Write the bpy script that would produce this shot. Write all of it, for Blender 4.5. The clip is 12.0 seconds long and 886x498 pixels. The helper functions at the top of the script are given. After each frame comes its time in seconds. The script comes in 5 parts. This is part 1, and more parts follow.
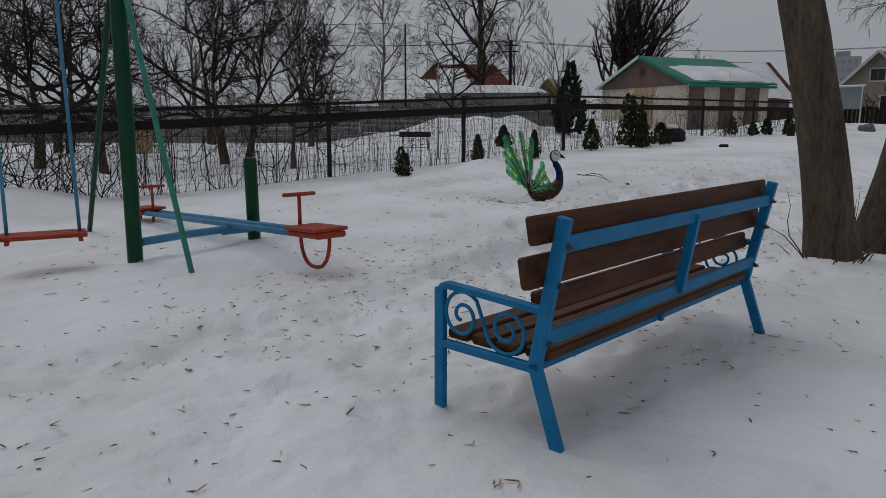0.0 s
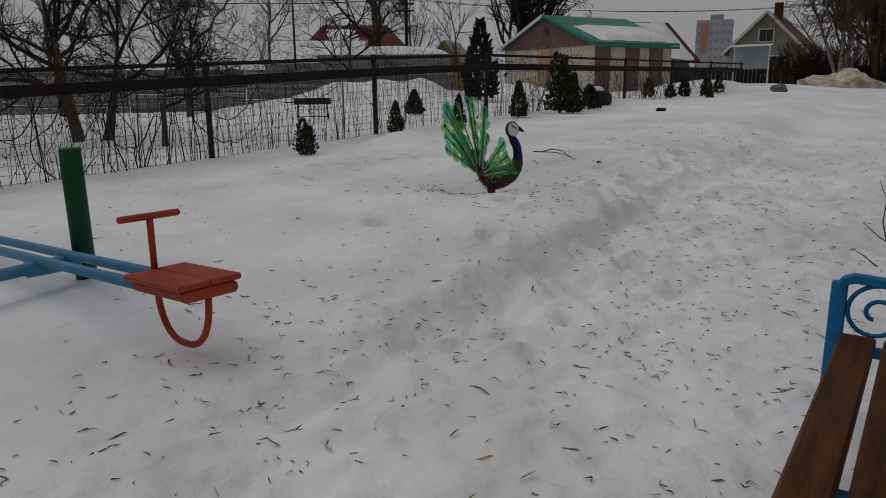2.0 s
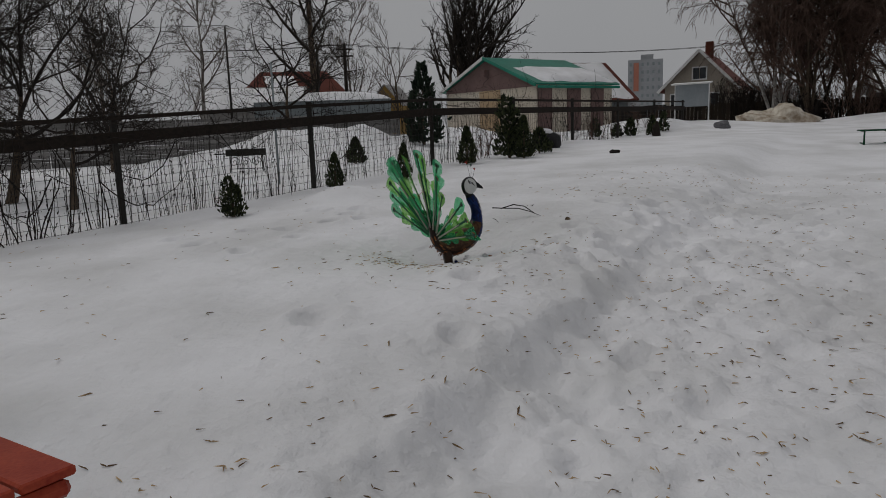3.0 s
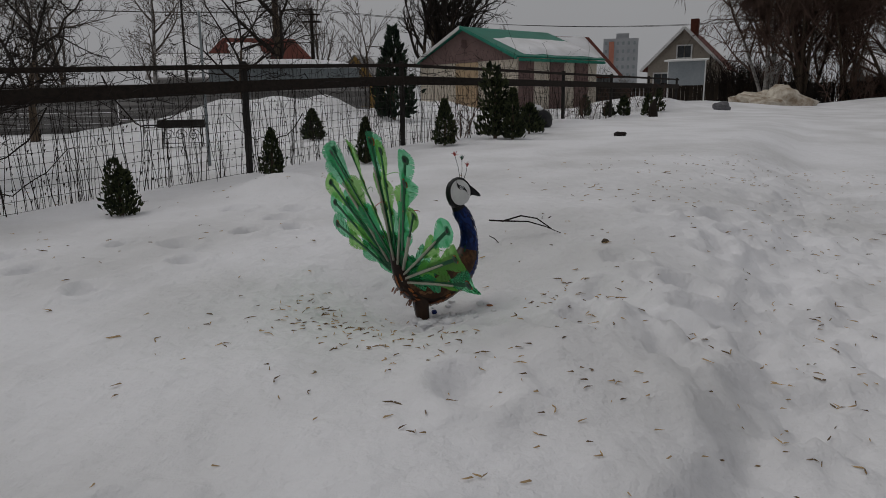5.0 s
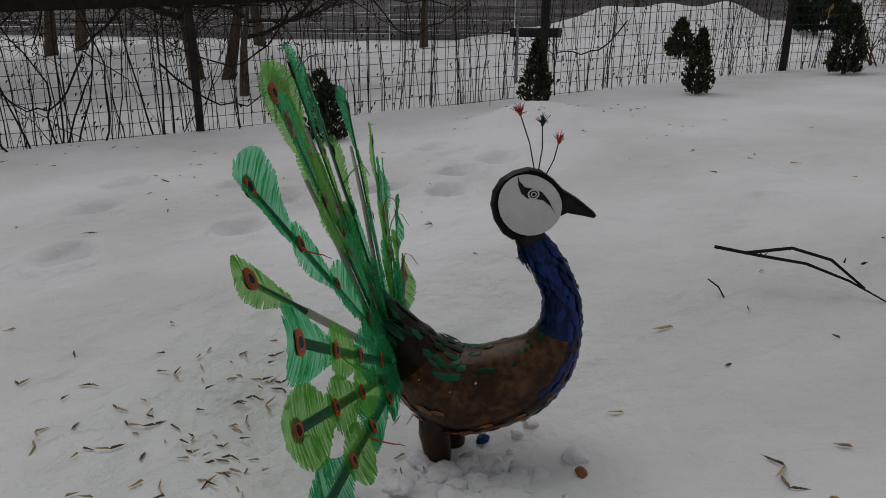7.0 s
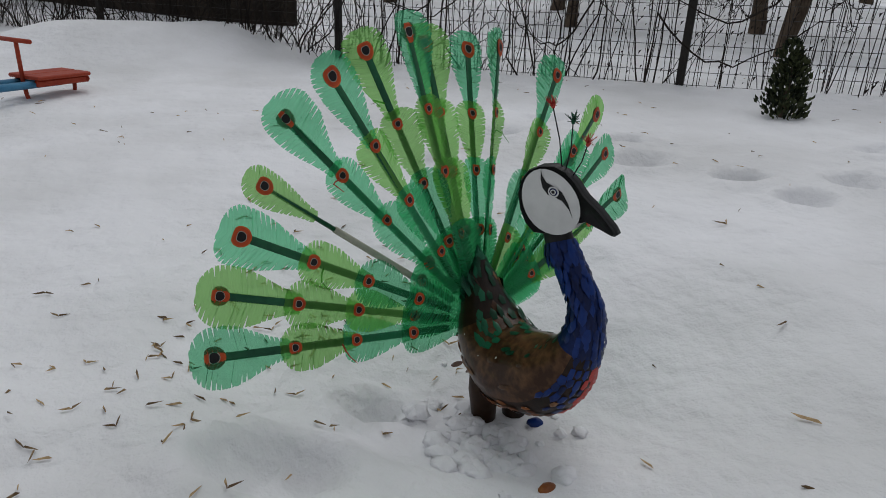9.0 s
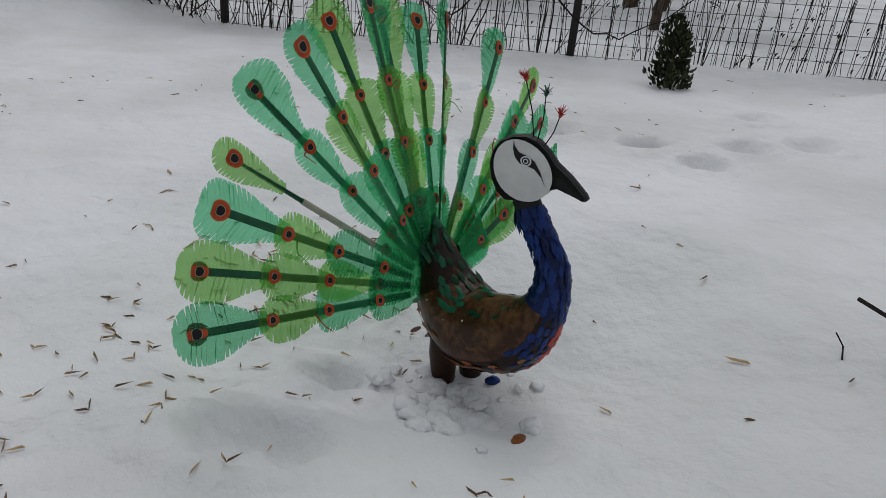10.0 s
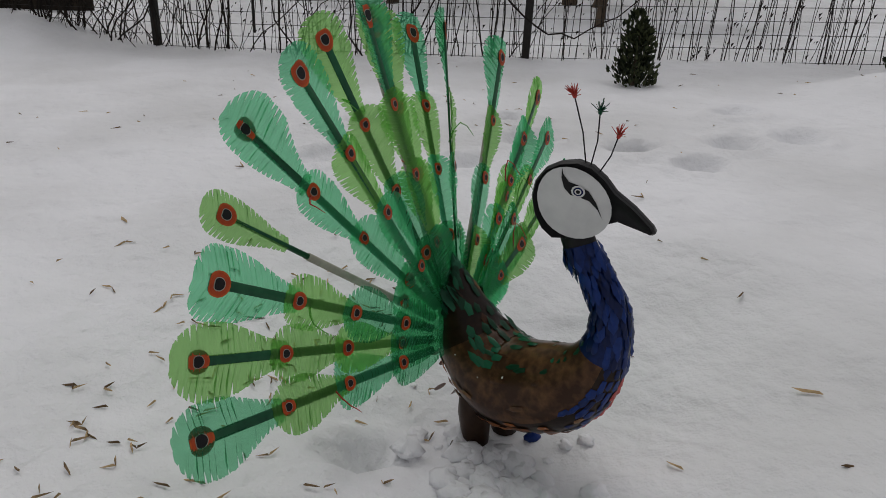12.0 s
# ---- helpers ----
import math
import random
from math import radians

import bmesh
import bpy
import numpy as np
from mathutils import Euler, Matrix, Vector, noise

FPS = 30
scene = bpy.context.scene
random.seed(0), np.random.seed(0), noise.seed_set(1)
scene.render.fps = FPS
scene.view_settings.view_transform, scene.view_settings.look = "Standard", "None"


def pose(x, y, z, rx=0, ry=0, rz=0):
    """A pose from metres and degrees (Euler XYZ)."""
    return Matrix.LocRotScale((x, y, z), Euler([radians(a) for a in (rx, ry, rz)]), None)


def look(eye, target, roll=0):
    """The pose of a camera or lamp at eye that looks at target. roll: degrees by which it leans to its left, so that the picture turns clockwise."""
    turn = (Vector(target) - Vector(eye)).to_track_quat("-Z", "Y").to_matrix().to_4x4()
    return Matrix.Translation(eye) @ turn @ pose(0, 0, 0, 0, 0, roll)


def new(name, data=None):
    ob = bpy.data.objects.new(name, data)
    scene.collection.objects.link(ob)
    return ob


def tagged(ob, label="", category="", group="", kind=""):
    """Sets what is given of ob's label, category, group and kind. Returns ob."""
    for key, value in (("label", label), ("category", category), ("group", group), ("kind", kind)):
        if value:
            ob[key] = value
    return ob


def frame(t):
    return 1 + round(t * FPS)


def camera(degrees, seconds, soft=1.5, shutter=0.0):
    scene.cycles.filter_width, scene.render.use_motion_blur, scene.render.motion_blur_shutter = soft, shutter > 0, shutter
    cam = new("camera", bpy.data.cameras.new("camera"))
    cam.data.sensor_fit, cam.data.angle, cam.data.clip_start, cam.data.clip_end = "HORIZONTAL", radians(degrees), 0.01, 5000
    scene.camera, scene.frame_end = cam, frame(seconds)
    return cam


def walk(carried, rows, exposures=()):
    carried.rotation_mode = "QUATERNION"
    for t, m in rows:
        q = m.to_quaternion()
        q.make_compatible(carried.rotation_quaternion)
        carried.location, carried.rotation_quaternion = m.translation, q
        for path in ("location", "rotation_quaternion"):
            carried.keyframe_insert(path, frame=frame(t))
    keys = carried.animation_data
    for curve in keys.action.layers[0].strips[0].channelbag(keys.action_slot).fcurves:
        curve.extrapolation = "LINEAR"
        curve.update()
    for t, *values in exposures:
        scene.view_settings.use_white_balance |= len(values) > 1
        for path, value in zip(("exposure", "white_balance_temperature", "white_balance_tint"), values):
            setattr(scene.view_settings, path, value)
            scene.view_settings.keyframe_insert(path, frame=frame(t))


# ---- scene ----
cam = camera(63.7, 12.0, 0.9)
PATH = [
    (0, (1.268, -0.851, 1.108), (0.969, 1.095, 0.756), 0.1),
    (0.5, (1.047, -0.29, 1.108), (0.69, 1.647, 0.755), -0.8),
    (1, (0.826, 0.27, 1.111), (0.658, 2.232, 0.756), -1.8),
    (1.5, (0.744, 0.811, 1.142), (0.594, 2.77, 0.766), -2.6),
    (2, (0.667, 1.222, 1.101), (0.658, 3.171, 0.654), -0.5),
    (2.5, (0.635, 1.69, 1.173), (0.855, 3.635, 0.76), -3.4),
    (2.7, (0.656, 1.913, 1.17), (0.819, 3.877, 0.835), -3.0),
    (4.3, (0.632, 3.721, 1.187), (0.86, 5.672, 0.812), 2.5),
    (4.5, (0.652, 3.93, 1.167), (0.954, 5.876, 0.82), 1.1),
    (5, (0.82, 4.495, 1.133), (1.042, 6.441, 0.727), -0.5),
    (5.5, (1.057, 5.073, 1.119), (1.181, 7.028, 0.716), 2.0),
    (6, (1.304, 5.619, 1.107), (1.243, 7.567, 0.656), 0.1),
    (6.5, (1.561, 6.147, 1.106), (1.09, 8.03, 0.624), 2.9),
    (7, (1.753, 6.591, 1.061), (0.905, 8.29, 0.434), 0.2),
    (7.2, (1.803, 6.731, 1.02), (0.764, 8.315, 0.379), 2.0),
    (8.8, (2.414, 7.347, 1.134), (0.684, 7.902, 0.299), 1.9),
    (9, (2.467, 7.316, 1.153), (0.716, 7.865, 0.357), 2.7),
    (9.5, (2.523, 7.191, 1.181), (0.804, 7.841, 0.393), 2.2),
    (10, (2.439, 7.116, 1.159), (0.845, 7.972, 0.306), 5.5),
    (10.5, (2.273, 7.023, 1.16), (0.747, 8.069, 0.401), 3.1),
    (11, (2.174, 7.066, 1.14), (0.628, 8.08, 0.379), 2.4),
    (11.5, (2.149, 7.094, 1.126), (0.621, 8.084, 0.299), 2.4),
    (12, (2.138, 7.088, 1.124), (0.609, 8.077, 0.296), 2.8),
]
walk(cam, [(t, look(eye, target, roll)) for t, eye, target, roll in PATH], [(0.0, 0.05, 6150, 9), (0.9, 0.0, 6480, 10), (2.0, -0.08, 6500, 10), (7.2, -0.05, 6550, 11), (8.8, 0.42, 6250, 9), (10.2, 0.42, 6300, 9), (10.9, 0.40, 6500, 11), (12.0, 0.37, 6520, 11)])

# ---- light ----
world = bpy.data.worlds.new("overcast_sky")
scene.world = world
world.use_nodes = True
wn = world.node_tree
sky = wn.nodes.new("ShaderNodeTexSky")
sky.sky_type, sky.sun_disc = "NISHITA", False
sky.sun_elevation, sky.sun_rotation, sky.dust_density = radians(56), radians(-60), 4.0
grey = wn.nodes.new("ShaderNodeHueSaturation")
grey.inputs["Saturation"].default_value = 0.12
grey.inputs["Value"].default_value = 0.30
cloud = wn.nodes.new("ShaderNodeTexNoise")
cloud.inputs["Scale"].default_value, cloud.inputs["Detail"].default_value = 1.6, 4.0
ramp = wn.nodes.new("ShaderNodeValToRGB")
ramp.color_ramp.elements[0].position, ramp.color_ramp.elements[0].color = 0.3, (3.0, 3.06, 3.2, 1)
ramp.color_ramp.elements[1].position, ramp.color_ramp.elements[1].color = 0.75, (3.6, 3.64, 3.72, 1)
mix = wn.nodes.new("ShaderNodeMixRGB")
mix.inputs[0].default_value = 0.8
wn.links.new(sky.outputs[0], grey.inputs["Color"])
wn.links.new(cloud.outputs["Fac"], ramp.inputs[0])
wn.links.new(grey.outputs[0], mix.inputs[1])
wn.links.new(ramp.outputs[0], mix.inputs[2])
wn.links.new(mix.outputs[0], wn.nodes["Background"].inputs["Color"])
wn.nodes["Background"].inputs["Strength"].default_value = 0.1
sun_data = bpy.data.lights.new("sun", "SUN")
sun_data.energy, sun_data.angle, sun_data.color = 0.62, radians(50), (1.0, 0.97, 0.93)
sun = new("sun", sun_data)
sun.matrix_world = look((-36, 26, 62), (0, 8, 0))


# ---- materials ----
def node_mat(name):
    m = bpy.data.materials.new(name)
    m.use_nodes = True
    return m, m.node_tree, m.node_tree.nodes["Principled BSDF"]


def surface(name, dark, light, rough=0.7, fine=60.0, coarse=4.0, bump=0.25, metal=0.0, stretch=(1, 1, 1), island=0.0, depth=0.004, each=False):
    """A worn surface: two scales of noise between two colours, with grain relief."""
    m, nt, bsdf = node_mat(name)
    tc = nt.nodes.new("ShaderNodeTexCoord")
    mp = nt.nodes.new("ShaderNodeMapping")
    mp.inputs["Scale"].default_value = stretch
    nt.links.new(tc.outputs["Object"], mp.inputs["Vector"])
    n1 = nt.nodes.new("ShaderNodeTexNoise")
    n1.inputs["Scale"].default_value, n1.inputs["Detail"].default_value = coarse, 5.0
    n2 = nt.nodes.new("ShaderNodeTexNoise")
    n2.inputs["Scale"].default_value, n2.inputs["Detail"].default_value = fine, 4.0
    nt.links.new(mp.outputs[0], n1.inputs["Vector"])
    nt.links.new(mp.outputs[0], n2.inputs["Vector"])
    mixer = nt.nodes.new("ShaderNodeMath")
    mixer.operation = "MULTIPLY_ADD"
    mixer.inputs[1].default_value = 0.45
    nt.links.new(n2.outputs["Fac"], mixer.inputs[0])
    half = nt.nodes.new("ShaderNodeMath")
    half.operation = "MULTIPLY"
    half.inputs[1].default_value = 0.55
    nt.links.new(n1.outputs["Fac"], half.inputs[0])
    nt.links.new(half.outputs[0], mixer.inputs[2])
    last = mixer.outputs[0]
    if island:
        geo = nt.nodes.new("ShaderNodeNewGeometry")
        more = nt.nodes.new("ShaderNodeMath")
        more.operation = "MULTIPLY_ADD"
        more.inputs[1].default_value = island
        if each:
            geo = nt.nodes.new("ShaderNodeObjectInfo")
        nt.links.new(geo.outputs["Random" if each else "Random Per Island"], more.inputs[0])
        shift = nt.nodes.new("ShaderNodeMath")
        shift.operation = "SUBTRACT"
        shift.inputs[1].default_value = island / 2
        nt.links.new(last, shift.inputs[0])
        nt.links.new(shift.outputs[0], more.inputs[2])
        last = more.outputs[0]
    cr = nt.nodes.new("ShaderNodeValToRGB")
    cr.color_ramp.elements[0].position, cr.color_ramp.elements[0].color = 0.32, (*dark, 1)
    cr.color_ramp.elements[1].position, cr.color_ramp.elements[1].color = 0.68, (*light, 1)
    nt.links.new(last, cr.inputs[0])
    nt.links.new(cr.outputs[0], bsdf.inputs["Base Color"])
    bsdf.inputs["Roughness"].default_value = rough
    bsdf.inputs["Specular IOR Level"].default_value = 0.22
    bsdf.inputs["Metallic"].default_value = metal
    if bump:
        bp = nt.nodes.new("ShaderNodeBump")
        bp.inputs["Strength"].default_value, bp.inputs["Distance"].default_value = bump, depth
        nt.links.new(mixer.outputs[0], bp.inputs["Height"])
        nt.links.new(bp.outputs[0], bsdf.inputs["Normal"])
    return m


def film_plastic(name, tint, body, clear):
    """Thin coloured bottle plastic that lets light through."""
    m, nt, bsdf = node_mat(name)
    geo = nt.nodes.new("ShaderNodeNewGeometry")
    noise_tex = nt.nodes.new("ShaderNodeTexNoise")
    noise_tex.inputs["Scale"].default_value = 45.0
    tc = nt.nodes.new("ShaderNodeTexCoord")
    nt.links.new(tc.outputs["Object"], noise_tex.inputs["Vector"])
    hsv = nt.nodes.new("ShaderNodeHueSaturation")
    hsv.inputs["Color"].default_value = (*body, 1)
    val = nt.nodes.new("ShaderNodeMapRange")
    val.inputs["To Min"].default_value, val.inputs["To Max"].default_value = 0.75, 1.25
    nt.links.new(geo.outputs["Random Per Island"], val.inputs["Value"])
    nt.links.new(val.outputs[0], hsv.inputs["Value"])
    nt.links.new(hsv.outputs[0], bsdf.inputs["Base Color"])
    bsdf.inputs["Roughness"].default_value = 0.22
    bp = nt.nodes.new("ShaderNodeBump")
    bp.inputs["Strength"].default_value, bp.inputs["Distance"].default_value = 0.3, 0.004
    nt.links.new(noise_tex.outputs["Fac"], bp.inputs["Height"])
    nt.links.new(bp.outputs[0], bsdf.inputs["Normal"])
    tr = nt.nodes.new("ShaderNodeBsdfTransparent")
    tr.inputs["Color"].default_value = (*tint, 1)
    tl = nt.nodes.new("ShaderNodeBsdfTranslucent")
    nt.links.new(hsv.outputs[0], tl.inputs["Color"])
    m1 = nt.nodes.new("ShaderNodeMixShader")
    m1.inputs[0].default_value = 0.55
    nt.links.new(bsdf.outputs[0], m1.inputs[1])
    nt.links.new(tl.outputs[0], m1.inputs[2])
    m2 = nt.nodes.new("ShaderNodeMixShader")
    m2.inputs[0].default_value = clear
    nt.links.new(m1.outputs[0], m2.inputs[1])
    nt.links.new(tr.outputs[0], m2.inputs[2])
    nt.links.new(m2.outputs[0], nt.nodes["Material Output"].inputs["Surface"])
    return m


def snow_material(name, dirty=0.0):
    m, nt, bsdf = node_mat(name)
    tc = nt.nodes.new("ShaderNodeTexCoord")
    tex = []
    for sc, det in ((0.9, 5.0), (9.0, 6.0), (160.0, 3.0)):
        n = nt.nodes.new("ShaderNodeTexNoise")
        n.inputs["Scale"].default_value, n.inputs["Detail"].default_value = sc, det
        nt.links.new(tc.outputs["Object"], n.inputs["Vector"])
        tex.append(n)
    cr = nt.nodes.new("ShaderNodeValToRGB")
    cr.color_ramp.elements[0].position, cr.color_ramp.elements[0].color = 0.3, (0.74 - dirty, 0.745 - dirty * 1.1, 0.77 - dirty * 1.4, 1)
    cr.color_ramp.elements[1].position, cr.color_ramp.elements[1].color = 0.62, (0.86, 0.86, 0.885, 1)
    nt.links.new(tex[0].outputs["Fac"], cr.inputs[0])
    nt.links.new(cr.outputs[0], bsdf.inputs["Base Color"])
    bsdf.inputs["Roughness"].default_value = 0.75
    bsdf.inputs["Specular IOR Level"].default_value = 0.25
    b1 = nt.nodes.new("ShaderNodeBump")
    b1.inputs["Strength"].default_value, b1.inputs["Distance"].default_value = 0.7, 0.046
    b2 = nt.nodes.new("ShaderNodeBump")
    b2.inputs["Strength"].default_value, b2.inputs["Distance"].default_value = 0.5, 0.003
    nt.links.new(tex[1].outputs["Fac"], b1.inputs["Height"])
    nt.links.new(tex[2].outputs["Fac"], b2.inputs["Height"])
    nt.links.new(b1.outputs[0], b2.inputs["Normal"])
    nt.links.new(b2.outputs[0], bsdf.inputs["Normal"])
    return m


SNOW = snow_material("snow", 0.06)
SNOW_PILE = snow_material("dirty_snow", 0.16)
BLUE_PAINT = surface("blue_paint", (0.006, 0.115, 0.27), (0.012, 0.20, 0.42), 0.45, 140, 9, 0.15)
PALE_BLUE = surface("pale_blue_paint", (0.035, 0.15, 0.29), (0.09, 0.27, 0.43), 0.5, 120, 7, 0.2)
GREEN_PAINT = surface("dark_green_paint", (0.002, 0.035, 0.013), (0.005, 0.062, 0.026), 0.4, 140, 5, 0.15)
TEAL_PAINT = surface("teal_paint", (0.03, 0.17, 0.13), (0.07, 0.26, 0.2), 0.5, 120, 8, 0.2)
RED_PAINT = surface("red_paint", (0.24, 0.022, 0.010), (0.40, 0.065, 0.028), 0.5, 90, 7, 0.3)
BENCH_WOOD = surface("stained_wood", (0.012, 0.005, 0.002), (0.125, 0.040, 0.010), 0.55, 55, 5, 0.5, stretch=(6, 0.6, 6), depth=0.003)
RUST = surface("bolt_metal", (0.06, 0.04, 0.03), (0.2, 0.16, 0.13), 0.5, 90, 20, 0.3, 0.7)
BARK = surface("bark", (0.03, 0.022, 0.016), (0.14, 0.105, 0.075), 0.9, 40, 5, 0.9, stretch=(1, 1, 0.22), depth=0.03)
TWIG = surface("twig_bark", (0.009, 0.007, 0.006), (0.030, 0.023, 0.018), 0.85, 30, 3, 0.0)
TWIG_RED = surface("reddish_twig_bark", (0.04, 0.024, 0.018), (0.12, 0.075, 0.058), 0.85, 30, 3, 0.0)
TWIG_GREY = surface("grey_twig_bark", (0.05, 0.04, 0.035), (0.13, 0.11, 0.095), 0.85, 30, 3, 0.0)
BIRCH = surface("birch_bark", (0.05, 0.045, 0.04), (0.45, 0.43, 0.40), 0.8, 9, 2.2, 0.4, stretch=(1, 1, 2.5))
IRON = surface("fence_iron", (0.008, 0.008, 0.008), (0.03, 0.026, 0.022), 0.6, 60, 6, 0.2)
RAIL_WOOD = surface("rail_wood", (0.006, 0.0045, 0.0035), (0.026, 0.018, 0.013), 0.8, 50, 5, 0.4, stretch=(6, 0.6, 6))
WIRE = surface("mesh_wire", (0.010, 0.009, 0.008), (0.035, 0.032, 0.03), 0.6, 60, 6, 0.0)
THUJA = surface("thuja_leaf", (0.008, 0.014, 0.006), (0.055, 0.066, 0.028), 0.75, 20, 6, 0.0, island=0.5)
SPRUCE = surface("spruce_leaf", (0.004, 0.012, 0.007), (0.02, 0.036, 0.02), 0.8, 20, 6, 0.0, island=0.4)
LITTER = surface("maple_seed", (0.14, 0.09, 0.05), (0.52, 0.37, 0.20), 0.8, 60, 30, 0.1, island=0.8)
CREAM = surface("cream_wall", (0.50, 0.44, 0.36), (0.62, 0.56, 0.47), 0.85, 8, 0.8, 0.2)
MAUVE = surface("mauve_panel", (0.13, 0.085, 0.08), (0.19, 0.125, 0.115), 0.8, 8, 0.8, 0.2)
TAN = surface("tan_panel", (0.38, 0.27, 0.16), (0.46, 0.34, 0.22), 0.8, 8, 0.8, 0.2)
GREEN_ROOF = surface("green_roof_metal", (0.015, 0.15, 0.10), (0.03, 0.23, 0.165), 0.45, 12, 1.2, 0.2)
BRICK = surface("far_red_brick", (0.07, 0.022, 0.013), (0.13, 0.042, 0.026), 0.85, 14, 1.0, 0.2)
RED_ROOF = surface("red_roof", (0.08, 0.020, 0.013), (0.14, 0.04, 0.028), 0.8, 12, 1.0, 0.2)
# also on the tower's windows, where its pale grey stands for distance haze
GREY_METAL = surface("grey_metal_sheet", (0.17, 0.195, 0.205), (0.25, 0.28, 0.29), 0.6, 10, 0.8, 0.15)
GREY_BOARD = surface("grey_weathered_board", (0.14, 0.135, 0.13), (0.27, 0.26, 0.25), 0.85, 12, 1.2, 0.3, island=0.5, each=True)
DARK_BOARD = surface("dark_board", (0.012, 0.009, 0.007), (0.035, 0.026, 0.018), 0.85, 12, 1.2, 0.3, island=0.5, each=True)
CONCRETE = surface("far_concrete", (0.26, 0.27, 0.28), (0.34, 0.35, 0.36), 0.9, 1.0, 0.1, 0.0)
ORANGE_PANEL = surface("far_orange_panel", (0.34, 0.13, 0.09), (0.4, 0.18, 0.13), 0.9, 1.0, 0.1, 0.0)
DARK_GLASS = surface("far_dark_window", (0.03, 0.033, 0.036), (0.07, 0.075, 0.08), 0.2, 3, 0.5, 0.0)
OCHRE = surface("ochre_wall", (0.24, 0.15, 0.04), (0.32, 0.2, 0.07), 0.85, 8, 0.8, 0.2)
BEIGE = surface("beige_render", (0.26, 0.23, 0.19), (0.36, 0.32, 0.27), 0.85, 8, 0.8, 0.2)
WHITE_TRIM = surface("white_trim", (0.55, 0.55, 0.54), (0.68, 0.68, 0.67), 0.7, 30, 3, 0.1)
NOTICE_GREY = surface("notice_panel_grey", (0.20, 0.225, 0.24), (0.28, 0.305, 0.32), 0.6, 20, 1.5, 0.1)
STONE = surface("grey_stone", (0.07, 0.07, 0.075), (0.2, 0.2, 0.21), 0.9, 30, 5, 0.6)
TARP = surface("muddy_tarp", (0.17, 0.10, 0.045), (0.84, 0.80, 0.70), 0.7, 5, 1.4, 0.5, depth=0.05)
BLACK_RUBBER = surface("black_plastic", (0.004, 0.004, 0.005), (0.014, 0.014, 0.016), 0.4, 30, 5, 0.1)
ORANGE_PAINT = surface("orange_paint", (0.4, 0.09, 0.02), (0.5, 0.14, 0.03), 0.5, 60, 6, 0.2)
PEA_TEAL = film_plastic("green_bottle_plastic", (0.40, 0.87, 0.57), (0.09, 0.50, 0.25), 0.52)
PEA_LIME = film_plastic("lime_bottle_plastic", (0.52, 0.86, 0.37), (0.22, 0.53, 0.13), 0.47)
PEA_STEM = surface("feather_stem_green", (0.008, 0.06, 0.03), (0.02, 0.12, 0.05), 0.4, 60, 10, 0.1)
PEA_BARE = surface("bare_plastic_stem", (0.30, 0.29, 0.23), (0.46, 0.45, 0.38), 0.5, 60, 10, 0.1)
PEA_ORANGE = surface("eyespot_orange", (0.42, 0.06, 0.015), (0.60, 0.13, 0.03), 0.4, 80, 30, 0.1)
PEA_RUST = surface("eyespot_rust", (0.36, 0.045, 0.014), (0.55, 0.085, 0.022), 0.4, 80, 30, 0.1)
PEA_BLACK = surface("painted_black", (0.006, 0.006, 0.007), (0.016, 0.015, 0.016), 0.45, 80, 12, 0.1)
PEA_WHITE = surface("painted_white", (0.55, 0.55, 0.55), (0.68, 0.68, 0.67), 0.5, 40, 14, 0.1)
PEA_BLUE = surface("painted_blue_scale", (0.002, 0.009, 0.055), (0.007, 0.030, 0.16), 0.3, 70, 12, 0.25, island=0.6)
PEA_BROWN = surface("brown_bottle_scale", (0.040, 0.016, 0.007), (0.21, 0.105, 0.045), 0.3, 60, 12, 0.3, island=0.5)
PEA_DARK = surface("dark_brown_plastic", (0.010, 0.005, 0.003), (0.038, 0.018, 0.009), 0.35, 60, 12, 0.3, island=0.4)
PEA_GREEN = surface("painted_green_scale", (0.004, 0.035, 0.016), (0.012, 0.10, 0.05), 0.3, 70, 12, 0.25, island=0.6)
PEA_AMBER = surface("amber_bottle_plastic", (0.12, 0.035, 0.01), (0.3, 0.10, 0.025), 0.3, 60, 12, 0.2, island=0.5)
PEA_RED = surface("red_paint_patch", (0.36, 0.03, 0.025), (0.48, 0.06, 0.045), 0.4, 60, 12, 0.1)


